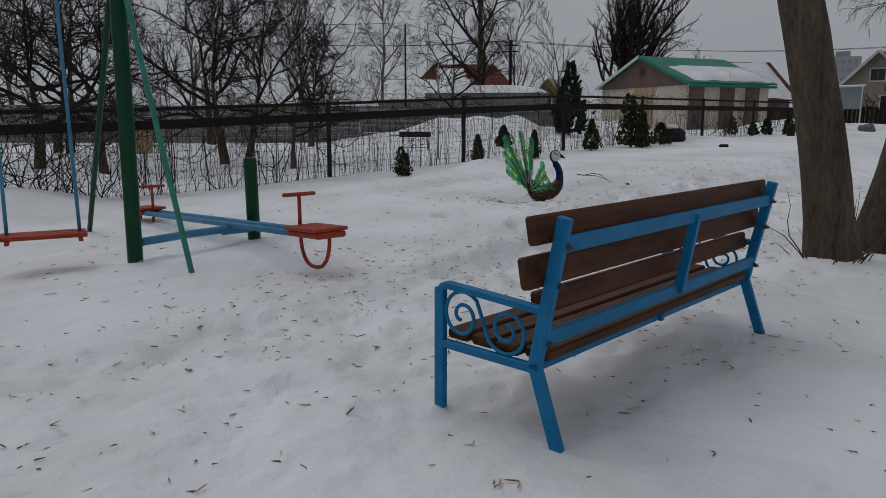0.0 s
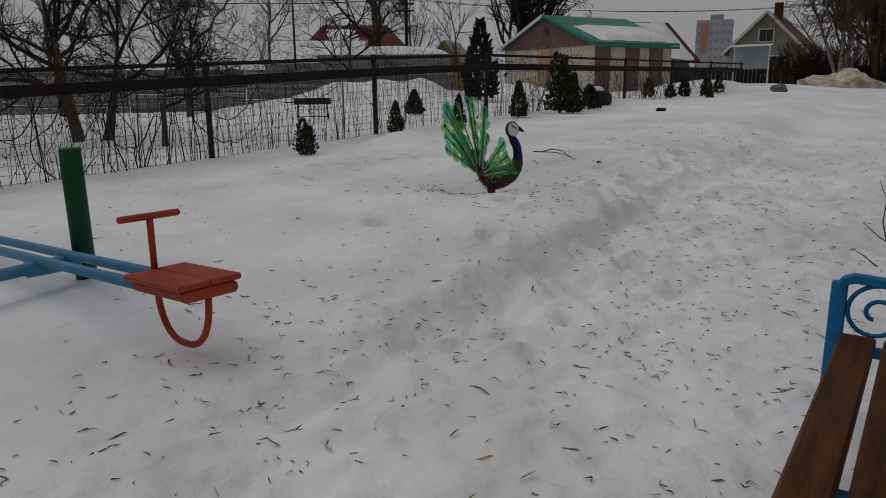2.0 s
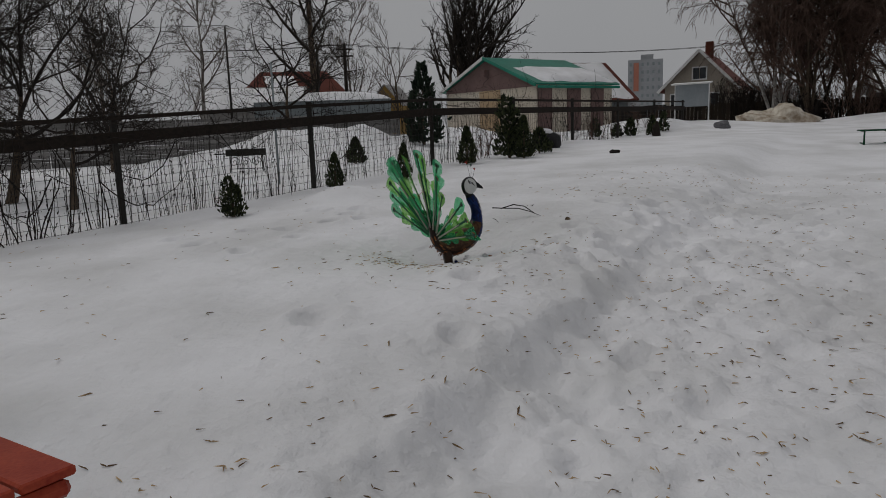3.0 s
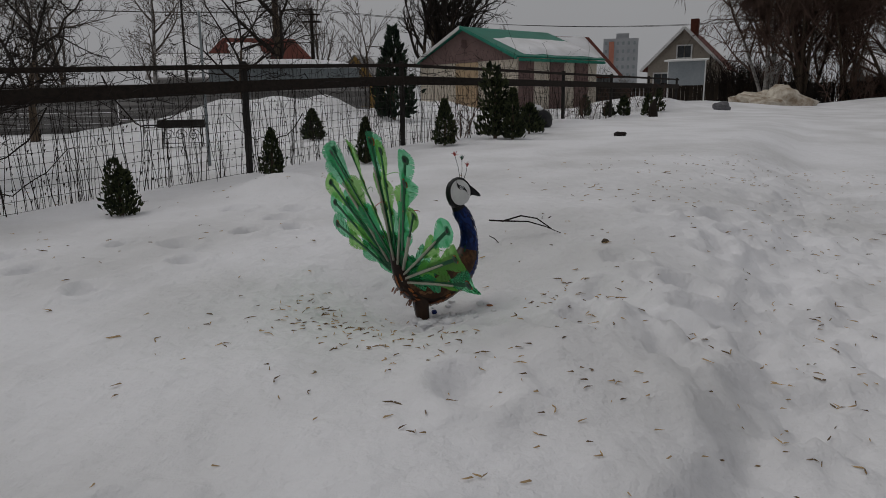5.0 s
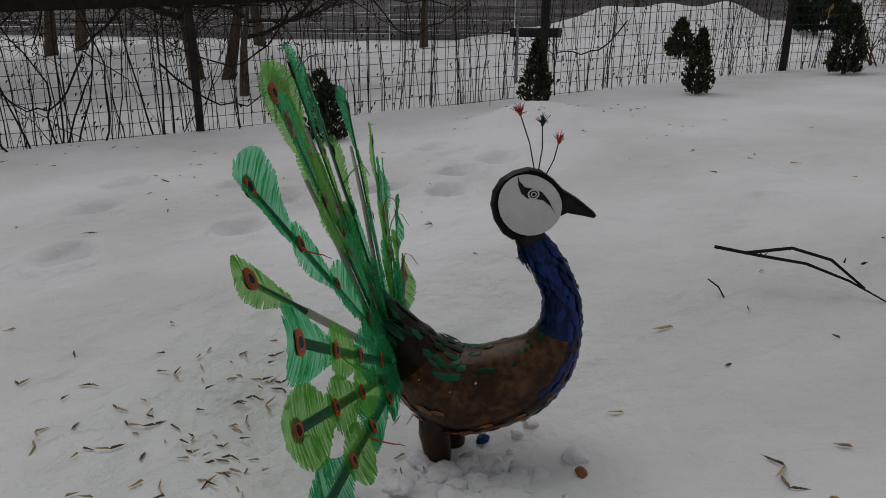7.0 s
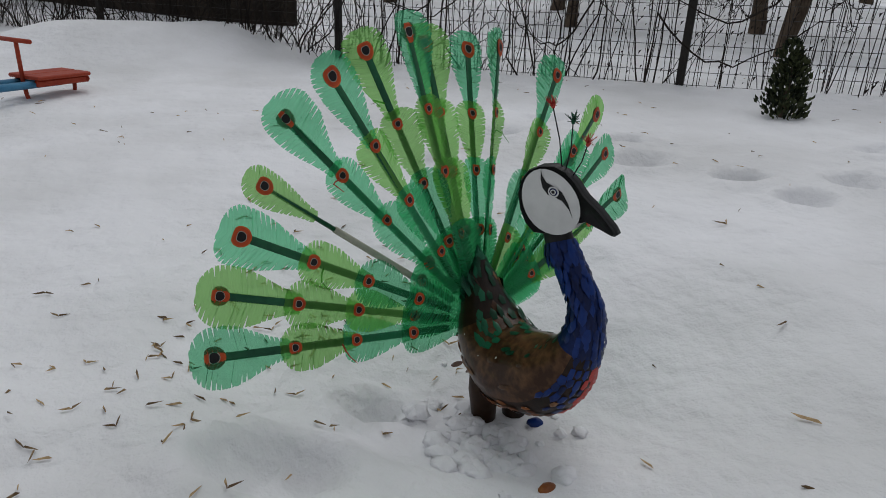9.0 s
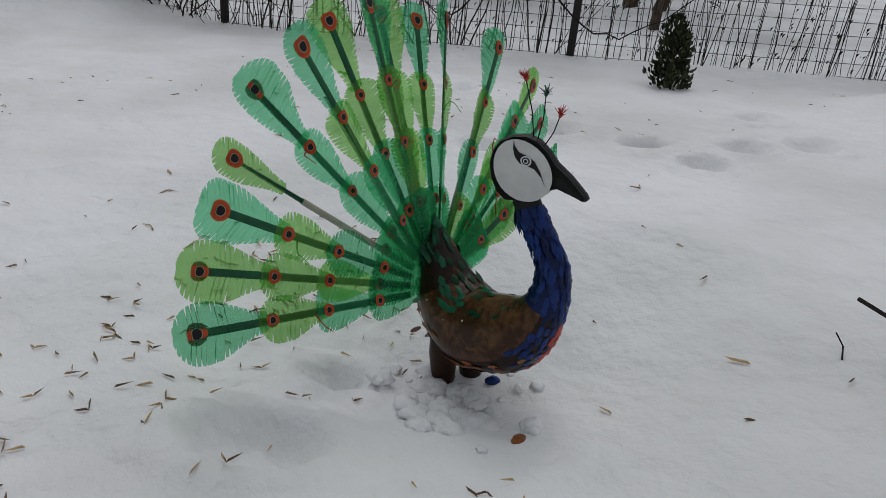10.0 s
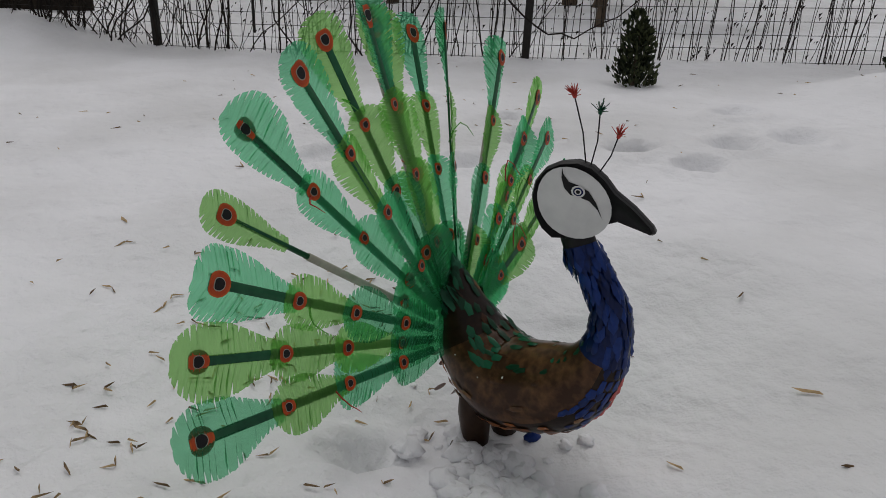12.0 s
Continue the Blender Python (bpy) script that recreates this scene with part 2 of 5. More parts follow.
# ---- shaping ----
class Geo:
    """Collects vertices and faces for one mesh."""

    def __init__(self):
        self.v, self.f, self.m = [], [], []

    def add(self, verts, faces, mat=0, at=None):
        base = len(self.v)
        self.v += [tuple(at @ Vector(p)) for p in verts] if at is not None else [tuple(p) for p in verts]
        self.f += [tuple(i + base for i in face) for face in faces]
        self.m += [mat] * len(faces)

    def box(self, sx, sy, sz, at=None, mat=0):
        x, y, z = sx / 2, sy / 2, sz / 2
        self.add([(-x, -y, -z), (x, -y, -z), (x, y, -z), (-x, y, -z), (-x, -y, z), (x, -y, z), (x, y, z), (-x, y, z)],
                 [(3, 2, 1, 0), (4, 5, 6, 7), (0, 1, 5, 4), (1, 2, 6, 5), (2, 3, 7, 6), (3, 0, 4, 7)], mat, at)

    def plank(self, length, width, thick, at=None, ch=0.006, mat=0):
        """A bar along x with chamfered edges and ends."""
        def ring(x, k):
            w, t = width / 2 - k, thick / 2 - k
            return [(x, -w + ch, -t), (x, w - ch, -t), (x, w, -t + ch), (x, w, t - ch), (x, w - ch, t), (x, -w + ch, t), (x, -w, t - ch), (x, -w, -t + ch)]
        rings = ring(-length / 2, ch * 0.7) + ring(-length / 2 + ch, 0) + ring(length / 2 - ch, 0) + ring(length / 2, ch * 0.7)
        faces = [(8 * r + i, 8 * r + (i + 1) % 8, 8 * r + 8 + (i + 1) % 8, 8 * r + 8 + i) for r in range(3) for i in range(8)]
        self.add(rings, faces + [tuple(range(7, -1, -1)), tuple(range(24, 32))], mat, at)

    def tube(self, pts, radii, sides=8, mat=0, flat=1.0, closed_ends=True):
        """A round bar along the points; flat squeezes it sideways."""
        pts = [Vector(p) for p in pts]
        if isinstance(radii, (int, float)):
            radii = [radii] * len(pts)
        verts, faces = [], []
        side = None
        for i, p in enumerate(pts):
            d = (pts[min(i + 1, len(pts) - 1)] - pts[max(i - 1, 0)]).normalized()
            if side is None:
                side = d.cross(Vector((0, 0, 1)) if abs(d.z) < 0.9 else Vector((0, 1, 0))).normalized()
            else:
                side = (side - d * side.dot(d)).normalized()
            up = side.cross(d)
            for k in range(sides):
                a = 2 * math.pi * k / sides
                verts.append(p + (side * math.cos(a) * flat + up * math.sin(a)) * radii[i])
        for i in range(len(pts) - 1):
            for k in range(sides):
                faces.append((i * sides + k, i * sides + (k + 1) % sides, (i + 1) * sides + (k + 1) % sides, (i + 1) * sides + k))
        if closed_ends and sides > 2:
            faces += [tuple(range(sides - 1, -1, -1)), tuple(range((len(pts) - 1) * sides, len(pts) * sides))]
        self.add(verts, faces, mat)

    def prism(self, outline, thick, at=None, mat=0):
        """An outline in x, z made thick along y."""
        n = len(outline)
        verts = [(x, -thick / 2, z) for x, z in outline] + [(x, thick / 2, z) for x, z in outline]
        faces = [tuple(range(n)), tuple(range(2 * n - 1, n - 1, -1))]
        faces += [(i, i + n, (i + 1) % n + n, (i + 1) % n) for i in range(n)]
        self.add(verts, faces, mat, at)

    def lump(self, size, at, seed=0.0, rough=0.25, rings=8, mat=0):
        """An uneven rounded lump."""
        verts, faces = [], []
        for r in range(rings + 1):
            a = math.pi * r / rings
            for k in range(rings * 2):
                b = math.pi * k / rings
                p = Vector((math.sin(a) * math.cos(b), math.sin(a) * math.sin(b), math.cos(a)))
                q = p * (1 + rough * noise.noise(p * 1.7 + Vector((seed, seed * 2, 3))) + rough * 0.4 * noise.noise(p * 4.5 + Vector((seed, 1, 3))))
                verts.append((q.x * size[0], q.y * size[1], q.z * size[2]))
        w = rings * 2
        faces = [(r * w + k, (r + 1) * w + k, (r + 1) * w + (k + 1) % w, r * w + (k + 1) % w) for r in range(rings) for k in range(w)]
        self.add(verts, faces, mat, at)

    def mesh(self, name, mats, smooth=False):
        me = bpy.data.meshes.new(name)
        me.from_pydata(self.v, [], self.f)
        for mt in (mats if isinstance(mats, (list, tuple)) else [mats]):
            me.materials.append(mt)
        if isinstance(mats, (list, tuple)):
            me.polygons.foreach_set("material_index", self.m)
        if smooth:
            me.polygons.foreach_set("use_smooth", [True] * len(me.polygons))
        me.update()
        return me


def part(name, geo, mats, parent=None, label="", smooth=False, at=None, kind=""):
    ob = new(name, geo.mesh(name, mats, smooth))
    if parent is not None:
        ob.parent = parent
    if at is not None:
        ob.matrix_basis = at
    return tagged(ob, label=label, kind=kind)


def thing(name, label, category, at=None, group="", kind=""):
    ob = new(name)
    ob.empty_display_size = 0.2
    if at is not None:
        ob.matrix_world = at
    return tagged(ob, label, category, group, kind)


def turn_to(origin, ahead, z=None):
    """A frame at origin whose x looks along ahead, z up."""
    o, a = Vector(origin), Vector(ahead).normalized()
    y = Vector((0, 0, 1)).cross(a)
    y = y.normalized() if y.length > 1e-4 else Vector((0, 1, 0))
    up = a.cross(y)
    m = Matrix((a, y, up)).transposed().to_4x4()
    m.translation = o
    return m


def between(a, b):
    """A frame at the middle of a and b, x along them."""
    a, b = Vector(a), Vector(b)
    return turn_to((a + b) / 2, b - a)


# ---- ground ----
def smooth(a, b, x):
    t = min(1.0, max(0.0, (x - a) / (b - a)))
    return t * t * (3 - 2 * t)


def fbm(x, y, s, seed):
    return noise.noise(Vector((x * s, y * s, seed))) + 0.5 * noise.noise(Vector((x * s * 2.1, y * s * 2.1, seed + 5)))


STEPS = [(1.06, 7.60, 0.075, 0.065), (0.05, 9.39, 0.12, 0.09), (0.36, 9.46, 0.11, 0.06), (0.2, 9.85, 0.13, 0.06), (-0.35, 9.15, 0.14, 0.05), (-0.75, 9.3, 0.12, 0.05), (0.3, 10.2, 0.13, 0.05), (-0.18, 10.37, 0.14, 0.05),
         (1.75, 7.3, 0.13, 0.06), (1.32, 7.35, 0.13, 0.07), (2.35, 7.65, 0.14, 0.06), (2.1, 7.2, 0.12, 0.05), (-1.1, 8.7, 0.14, 0.05), (-1.42, 9.17, 0.14, 0.05), (-0.2, 8.7, 0.12, 0.05), (-0.6, 8.2, 0.12, 0.04), (0.23, 5.98, 0.16, 0.05), (0.95, 5.55, 0.11, 0.05)]
tread = random.Random(3)
for k in range(44):
    y = 4.2 + k * 0.19
    STEPS.append((1.0 + (y - 5.1) * 0.66 + tread.uniform(0.35, 1.5), y + tread.gauss(0, 0.12), tread.uniform(0.10, 0.15), tread.uniform(0.015, 0.04)))
for k in range(26):
    y = tread.uniform(6.6, 12.5)
    STEPS.append((1.0 + (y - 5.1) * 0.66 - tread.uniform(0.0, 0.9), y, tread.uniform(0.10, 0.17), tread.uniform(0.02, 0.055)))
MOUNDS = [(1.9, 1.1, 1.1, -0.026), (3.45, 5.15, 0.75, 0.085), (-0.43, 4.02, 0.4, -0.085), (-5.4, 5.7, 0.8, 0.28), (-5.3, 6.8, 0.8, 0.24), (-5.6, 7.7, 0.7, 0.2), (0.05, 11.55, 0.45, 0.14), (-2.4, 24.0, 2.0, 0.75), (-0.1, 24.3, 1.2, 0.65), (-5.0, 24.5, 2.2, 0.3), (3.1, 28.0, 1.6, 0.55), (1.2, 25.5, 1.1, 0.2),
          (9.6, 27.2, 1.6, 0.55), (12.5, 28.3, 2.2, 0.25), (22.0, 31.0, 2.4, 0.5), (5.4, 20.2, 1.0, 0.12), (2.2, 9.3, 0.6, 0.04), (-9.0, 17.0, 3.0, 0.4), (-6.6, 9.6, 1.1, 0.35)]


def height(x, y):
    """The snow's height."""
    xs, ys = min(x, 3) + 0.35 * (min(max(x, 3), 14) - 3), min(y, 15) + 0.42 * (min(max(y, 15), 30) - 15)
    left = 0.037 + 0.045 * max(xs, -7) + 0.024 * max(ys, -2)
    left = max(left, -0.05)
    s = (x - 1.0) * 0.835 - (y - 5.1) * 0.55 + 0.13 * noise.noise(Vector((x * 0.9, y * 0.9, 2))) + 0.07 * noise.noise(Vector((x * 2.7, y * 2.7, 6)))
    right = -0.015 + 0.075 * smooth(5.0, 7.5, y) + 0.028 * (min(max(y, 5.5), 24) - 5.5) - 0.03 * smooth(3.6, 4.8, y) * (1 - smooth(4.8, 7, y))
    far = smooth(13, 22, y) * (1 - 0.6 * smooth(4, 9, x - 0.5 * y + 2))
    right = right * (1 - far) + max(right, left - 0.06) * far
    near = smooth(2.2, 4.2, y)
    steep = 0.52 - 0.26 * smooth(5.6, 8.2, y)
    k = (1 - steep) * smooth(-0.8, 0.3, s) + steep * smooth(-0.12, 0.15, s)
    z = left * (1 - k) + right * k + 0.06 * smooth(1.4, 3.0, s) * smooth(4.0, 7.0, y)
    z = z * near + (1 - near) * min(z, 0.012)
    z -= 0.21 * math.exp(-((x - 1.1) ** 2 + (y - 7.9) ** 2) / (2 * 0.43 ** 2))
    for mx, my, r, h in MOUNDS:
        q = ((x - mx) ** 2 + (y - my) ** 2) / (r * r)
        if q < 9:
            z += h * math.exp(-q) * (1 + 0.25 * noise.noise(Vector((x * 1.1, y * 1.1, 4))))
    if -4 < x < 8 and -1 < y < 13:
        for mx, my, r, h in STEPS:
            q = ((x - mx) ** 2 * 1.6 + (y - my) ** 2) / (r * r)
            if q < 6:
                z += h * (0.45 * math.exp(-(q - 1.6) ** 2) - 1.3 * math.exp(-q * q))
        lumpy = math.exp(-(s - 0.1) ** 2 / 0.12)
        trod = smooth(0.0, 0.4, s) * (1 - smooth(1.6, 2.6, s))
        churn = math.exp(-((x - 1.85) ** 2 + (y - 7.3) ** 2) / 0.30)
        z += (0.017 + 0.034 * lumpy + 0.022 * trod + 0.05 * churn) * fbm(x, y, 3.1, 1) + (0.005 + 0.022 * lumpy + 0.020 * trod + 0.04 * churn) * fbm(x, y, 9.0, 7) + (0.001 + 0.006 * lumpy + 0.005 * trod + 0.008 * churn) * fbm(x, y, 17.0, 11)
    z += 0.02 * fbm(x, y, 0.8, 9)
    return z


def axis_lines(lo, hi, step, far):
    lines = [lo + step * i for i in range(int((hi - lo) / step) + 1)]
    d, a, b = step, lo, lines[-1]
    while a > -far or b < far:
        d *= 1.09
        if a > -far:
            a -= d
            lines.insert(0, a)
        if b < far:
            b += d
            lines.append(b)
    return lines


def build_ground():
    xs, ys = axis_lines(-2.6, 4.4, 0.035, 900), axis_lines(1.4, 10.6, 0.04, 900)
    g = Geo()
    g.v = [(x, y, height(x, y)) for y in ys for x in xs]
    w = len(xs)
    g.f = [(j * w + i, j * w + i + 1, (j + 1) * w + i + 1, (j + 1) * w + i) for j in range(len(ys) - 1) for i in range(w - 1)]
    g.m = [0] * len(g.f)
    ob = part("ground", g, SNOW, smooth=True)
    tagged(ob, "trodden white snow with a shallow path", "snow", kind="structure")


build_ground()
rng = random.Random(7)


# ---- bench ----
def build_bench():
    at = Matrix(((0.826, 0.565, 0, 0.838), (-0.563, 0.826, 0, 1.828), (0, 0, 1, 0), (0, 0, 0, 1)))
    bench = thing("park_bench", "blue metal park bench with brown planks and scrolled armrests", "bench", at)

    def bar(pts, w, t, name, label=""):
        """Square steel tube along points in the side plane."""
        g = Geo()
        for a, b in zip(pts, pts[1:]):
            m = between(a, b)
            g.plank((Vector(b) - Vector(a)).length + w * 0.55, t, w, m, 0.004)
        return part(name, g, BLUE_PAINT, bench, label)

    def scroll(y):
        pts = []
        for i in range(40):
            k = i / 39
            a, r = radians(45 + 560 * (1 - k)), 0.018 + 0.084 * k ** 0.9
            pts.append((0.108 + r * math.cos(a), y, 0.372 + r * math.sin(a)))
        for i in range(41):
            k = i / 40
            a, r = radians(215 + 600 * k), 0.102 - 0.082 * k ** 0.9
            pts.append((0.325 + r * math.cos(a), y, 0.358 + r * math.sin(a) * 0.97))
        g = Geo()
        g.tube(pts, 0.0075, 8)
        part("scroll", g, BLUE_PAINT, bench, "thin blue steel scroll", True)

    for y in (0.02, 1.98):
        bar([(-0.005, y, -0.15), (-0.005, y, 0.455)], 0.048, 0.03, "front_leg")
        g = Geo()
        arc = [(-0.005, y, 0.42), (-0.003, y, 0.452), (0.010, y, 0.474), (0.035, y, 0.484), (0.25, y, 0.474), (0.48, y, 0.462)]
        for a, b in zip(arc, arc[1:]):
            g.plank((Vector(b) - Vector(a)).length + 0.012, 0.034, 0.03, between(a, b), 0.005)
        part("armrest", g, BLUE_PAINT, bench)
        bar([(0.60, y, -0.15), (0.455, y, 0.255)], 0.05, 0.03, "back_leg")
        bar([(0.455, y, 0.255), (0.560, y, 0.782)], 0.05, 0.03, "back_post")
        bar([(-0.005, y, 0.245), (0.455, y, 0.245)], 0.034, 0.028, "seat_rail")
        scroll(y)
    bar([(0.05, 1.0, 0.235), (0.45, 1.0, 0.235)], 0.034, 0.028, "seat_rail")
    bar([(0.497, 1.06, 0.36), (0.555, 1.06, 0.70)], 0.045, 0.028, "middle_post")
    bar([(0.548, 0.03, 0.70), (0.548, 1.97, 0.70)], 0.055, 0.026, "back_bar")
    bar([(0.487, 0.03, 0.36), (0.487, 1.97, 0.36)], 0.055, 0.026, "back_bar")
    bar([(0.43, 0.03, 0.235), (0.43, 1.97, 0.235)], 0.03, 0.026, "seat_bar")
    r = random.Random(3)
    for i, x in enumerate((0.065, 0.190, 0.315, 0.425)):
        g = Geo()
        g.plank((1.93 if i < 3 else 1.9) + r.uniform(-0.02, 0.02), 0.104, 0.042, Matrix.Translation((x, 1.0, 0.283)) @ pose(0, 0, 0, 0, 0, 90 + r.uniform(-0.3, 0.3)), 0.008)
        part("seat_plank", g, BENCH_WOOD, bench)
    for x, z, w, ln in ((0.515, 0.752, 0.10, 2.12), (0.487, 0.602, 0.112, 2.12), (0.458, 0.475, 0.085, 1.92)):
        g = Geo()
        g.plank(ln, w, 0.042, Matrix.Translation((x - 0.025, 0.985 if ln > 2 else 1.0, z)) @ pose(0, 0, 0, 0, 0, 90) @ pose(0, 0, 0, 90 - 11, 0, 0), 0.008)
        part("back_plank", g, BENCH_WOOD, bench, "dark brown stained plank, worn at the ends")
    for y in (0.03, 1.97):
        for x, z in ((0.553, 0.70), (0.527, 0.56), (0.49, 0.345)):
            g = Geo()
            g.tube([(x, y, z), (x + 0.028, y, z - 0.006)], [0.011, 0.011], 6)
            g.tube([(x, y, z), (x + 0.038, y, z - 0.008)], [0.005, 0.005], 6)
            part("bolt", g, RUST, bench, "dull metal bolt")


build_bench()


# ---- swing ----
def build_swing():
    swing = thing("swing_set", "dark green metal swing frame with teal struts in snow", "swing", pose(-1.84, 4.04, 0))
    o = Vector((1.84, -4.04, 0))
    apex, along = Vector((-1.79, 3.985, 2.29)), Vector((-0.79, -0.61, 0))
    end = apex + along * 2.6
    across = Vector((0.61, -0.79, 0))

    def rod(name, a, b, r, mat, label="", sides=14):
        g = Geo()
        n = 6
        a, b = Vector(a) + o, Vector(b) + o
        g.tube([a.lerp(b, i / n) for i in range(n + 1)], r, sides)
        return part(name, g, mat, swing, label, True)

    rod("post", (-1.845, 4.04, -0.3), apex + Vector((0, 0, 0.03)), 0.056, GREEN_PAINT, "thick dark green tube", 20)
    rod("strut", (-1.165, 3.73, -0.25), apex, 0.02, TEAL_PAINT, "thin teal tube")
    rod("strut", (-3.46, 5.76, -0.2), apex, 0.024, GREEN_PAINT, "thin dark green tube")
    rod("beam", apex, end, 0.03, GREEN_PAINT)
    rod("post", end - Vector((0.03, 0, 2.7)), end, 0.056, GREEN_PAINT, "thick dark green tube", 20)
    rod("strut", (end.x + 0.66, end.y - 0.35, -0.25), end, 0.02, TEAL_PAINT)
    seat = Vector((-2.40, 3.80, 0.285))
    for s in (-0.235, 0.235):
        foot = seat + along * s
        rod("hanger", foot, Vector((foot.x, foot.y, 2.29)) - along * s * 0.1, 0.013, PALE_BLUE, "light blue painted rod")
    for k in (-0.09, 0.0, 0.09):
        g = Geo()
        g.plank(0.56, 0.082, 0.03, turn_to(seat + o + across * k, along), 0.006)
        part("seat_plank", g, RED_PAINT, swing, "red-orange painted seat plank")
    for s in (-0.235, 0.235):
        g = Geo()
        g.plank(0.27, 0.03, 0.03, turn_to(seat + o + along * s + Vector((0, 0, -0.03)), across), 0.004)
        part("seat_bearer", g, RED_PAINT, swing)


build_swing()


# ---- seesaw ----
def build_seesaw():
    saw = thing("seesaw", "blue steel seesaw with red plank seats and handles", "seesaw", pose(-1.4, 4.57, 0))
    o = Vector((1.4, -4.57, 0))
    near_end, far_end = Vector((-0.40, 4.0, 0.345)), Vector((-3.03, 6.17, 0.18))
    along = (near_end - far_end).normalized()
    side = Vector((0, 0, 1)).cross(along).normalized()
    mid = near_end.lerp(far_end, 0.37) + Vector((0, 0, -0.03))

    def tube(name, pts, r, mat, label="", sides=12, parent=saw):
        g = Geo()
        g.tube([Vector(p) + o for p in pts], r, sides)
        return part(name, g, mat, parent, label, True)

    tube("post", [(-1.29, 4.975, -0.3), (-1.30, 4.97, 0.79), (-1.30, 4.97, 0.80)], [0.055, 0.055, 0.05], GREEN_PAINT, "short dark green tube post", 20)
    tube("axle", [(-1.84, 4.05, 0.2), (-1.62, 4.40, 0.215), (-1.40, 4.78, 0.215), (-1.31, 4.96, 0.215)], 0.032, PALE_BLUE)
    tube("bearing", [mid - side * 0.13 + Vector((0, 0, -0.045)), mid + side * 0.13 + Vector((0, 0, -0.045))], 0.042, PALE_BLUE, "scuffed blue pivot sleeve")
    for s in (-0.075, 0.075):
        tube("beam", [far_end + side * s + Vector((0, 0, -0.03)), mid + side * s, near_end + side * s + Vector((0, 0, -0.03))], 0.025, PALE_BLUE, "light blue beam tube")
    for end, way in ((near_end, along), (far_end, -along)):
        for s in (-0.072, 0.072):
            g = Geo()
            g.plank(0.42, 0.135, 0.026, turn_to(end + o + side * s + Vector((0, 0, 0.013)), way), 0.006)
            part("seat_plank", g, RED_PAINT, saw, "red painted seat plank, chipped at the edge")
            g = Geo()
            g.plank(0.40, 0.04, 0.045, turn_to(end + o + side * s * 1.3 + Vector((0, 0, -0.025)), way), 0.01)
            part("seat_frame", g, RED_PAINT, saw)
        g = Geo()
        g.plank(0.24, 0.035, 0.045, turn_to(end + o + way * 0.2 + Vector((0, 0, -0.025)), side), 0.012)
        part("seat_frame", g, RED_PAINT, saw)
        stem = end - way * 0.215
        tube("handle_stem", [stem + Vector((0, 0, -0.03)), stem + Vector((0, 0, 0.245))], 0.014, RED_PAINT)
        tube("handle", [stem + side * k + Vector((0, 0, 0.248)) for k in (-0.135, -0.13, 0.13, 0.135)], [0.01, 0.015, 0.015, 0.01], RED_PAINT, "red crossbar handle")
        hoop = []
        for i in range(17):
            a = math.pi * i / 16
            hoop.append(end + way * (-0.015 - 0.195 * math.copysign(abs(math.cos(a)) ** 0.8, math.cos(a))) + Vector((0, 0, -0.04 - 0.235 * math.sin(a) ** 0.9)))
        tube("hoop", hoop, 0.014, RED_PAINT, "red bent-tube bumper hoop")


build_seesaw()


# ---- trees ----
def branch(geo, start, way, length, radius, r, lift, wob, sides, segs):
    """One tapered, crooked branch; returns its points."""
    pts, d, p = [start], way.normalized(), Vector(start)
    for i in range(segs):
        d = (d + Vector((r.gauss(0, wob), r.gauss(0, wob), r.gauss(0, wob) + lift))).normalized()
        p = p + d * (length / segs)
        pts.append(p.copy())
    geo.tube(pts, [radius * (1 - 0.72 * i / segs) for i in range(segs + 1)], sides, closed_ends=False)
    return pts


def limb_set(geo, pts, radius, length, levels, r, lift, q0=0.25, thin=0.005):
    if not levels:
        return
    count, ratio, spread, wob, sides, segs = levels[0]
    for k in range(count):
        q = q0 + (1 - q0) * (k + r.random()) / count
        f = q * (len(pts) - 1)
        i = min(int(f), len(pts) - 2)
        at = pts[i].lerp(pts[i + 1], f - i)
        d = (pts[i + 1] - pts[i]).normalized()
        out = d.orthogonal().normalized()
        out.rotate(Matrix.Rotation(r.uniform(0, 2 * math.pi), 3, d))
        way = d * math.cos(spread) + out * math.sin(spread)
        ln = length * ratio * r.uniform(0.65, 1.15) * (1.15 - 0.55 * q)
        rad = max(radius * (1 - 0.72 * q) * 0.62, thin)
        sub = branch(geo, at, way, ln, rad, r, lift[0], wob, sides, segs)
        limb_set(geo, sub, rad, ln, levels[1:], r, lift[1:] or lift, 0.2, thin)


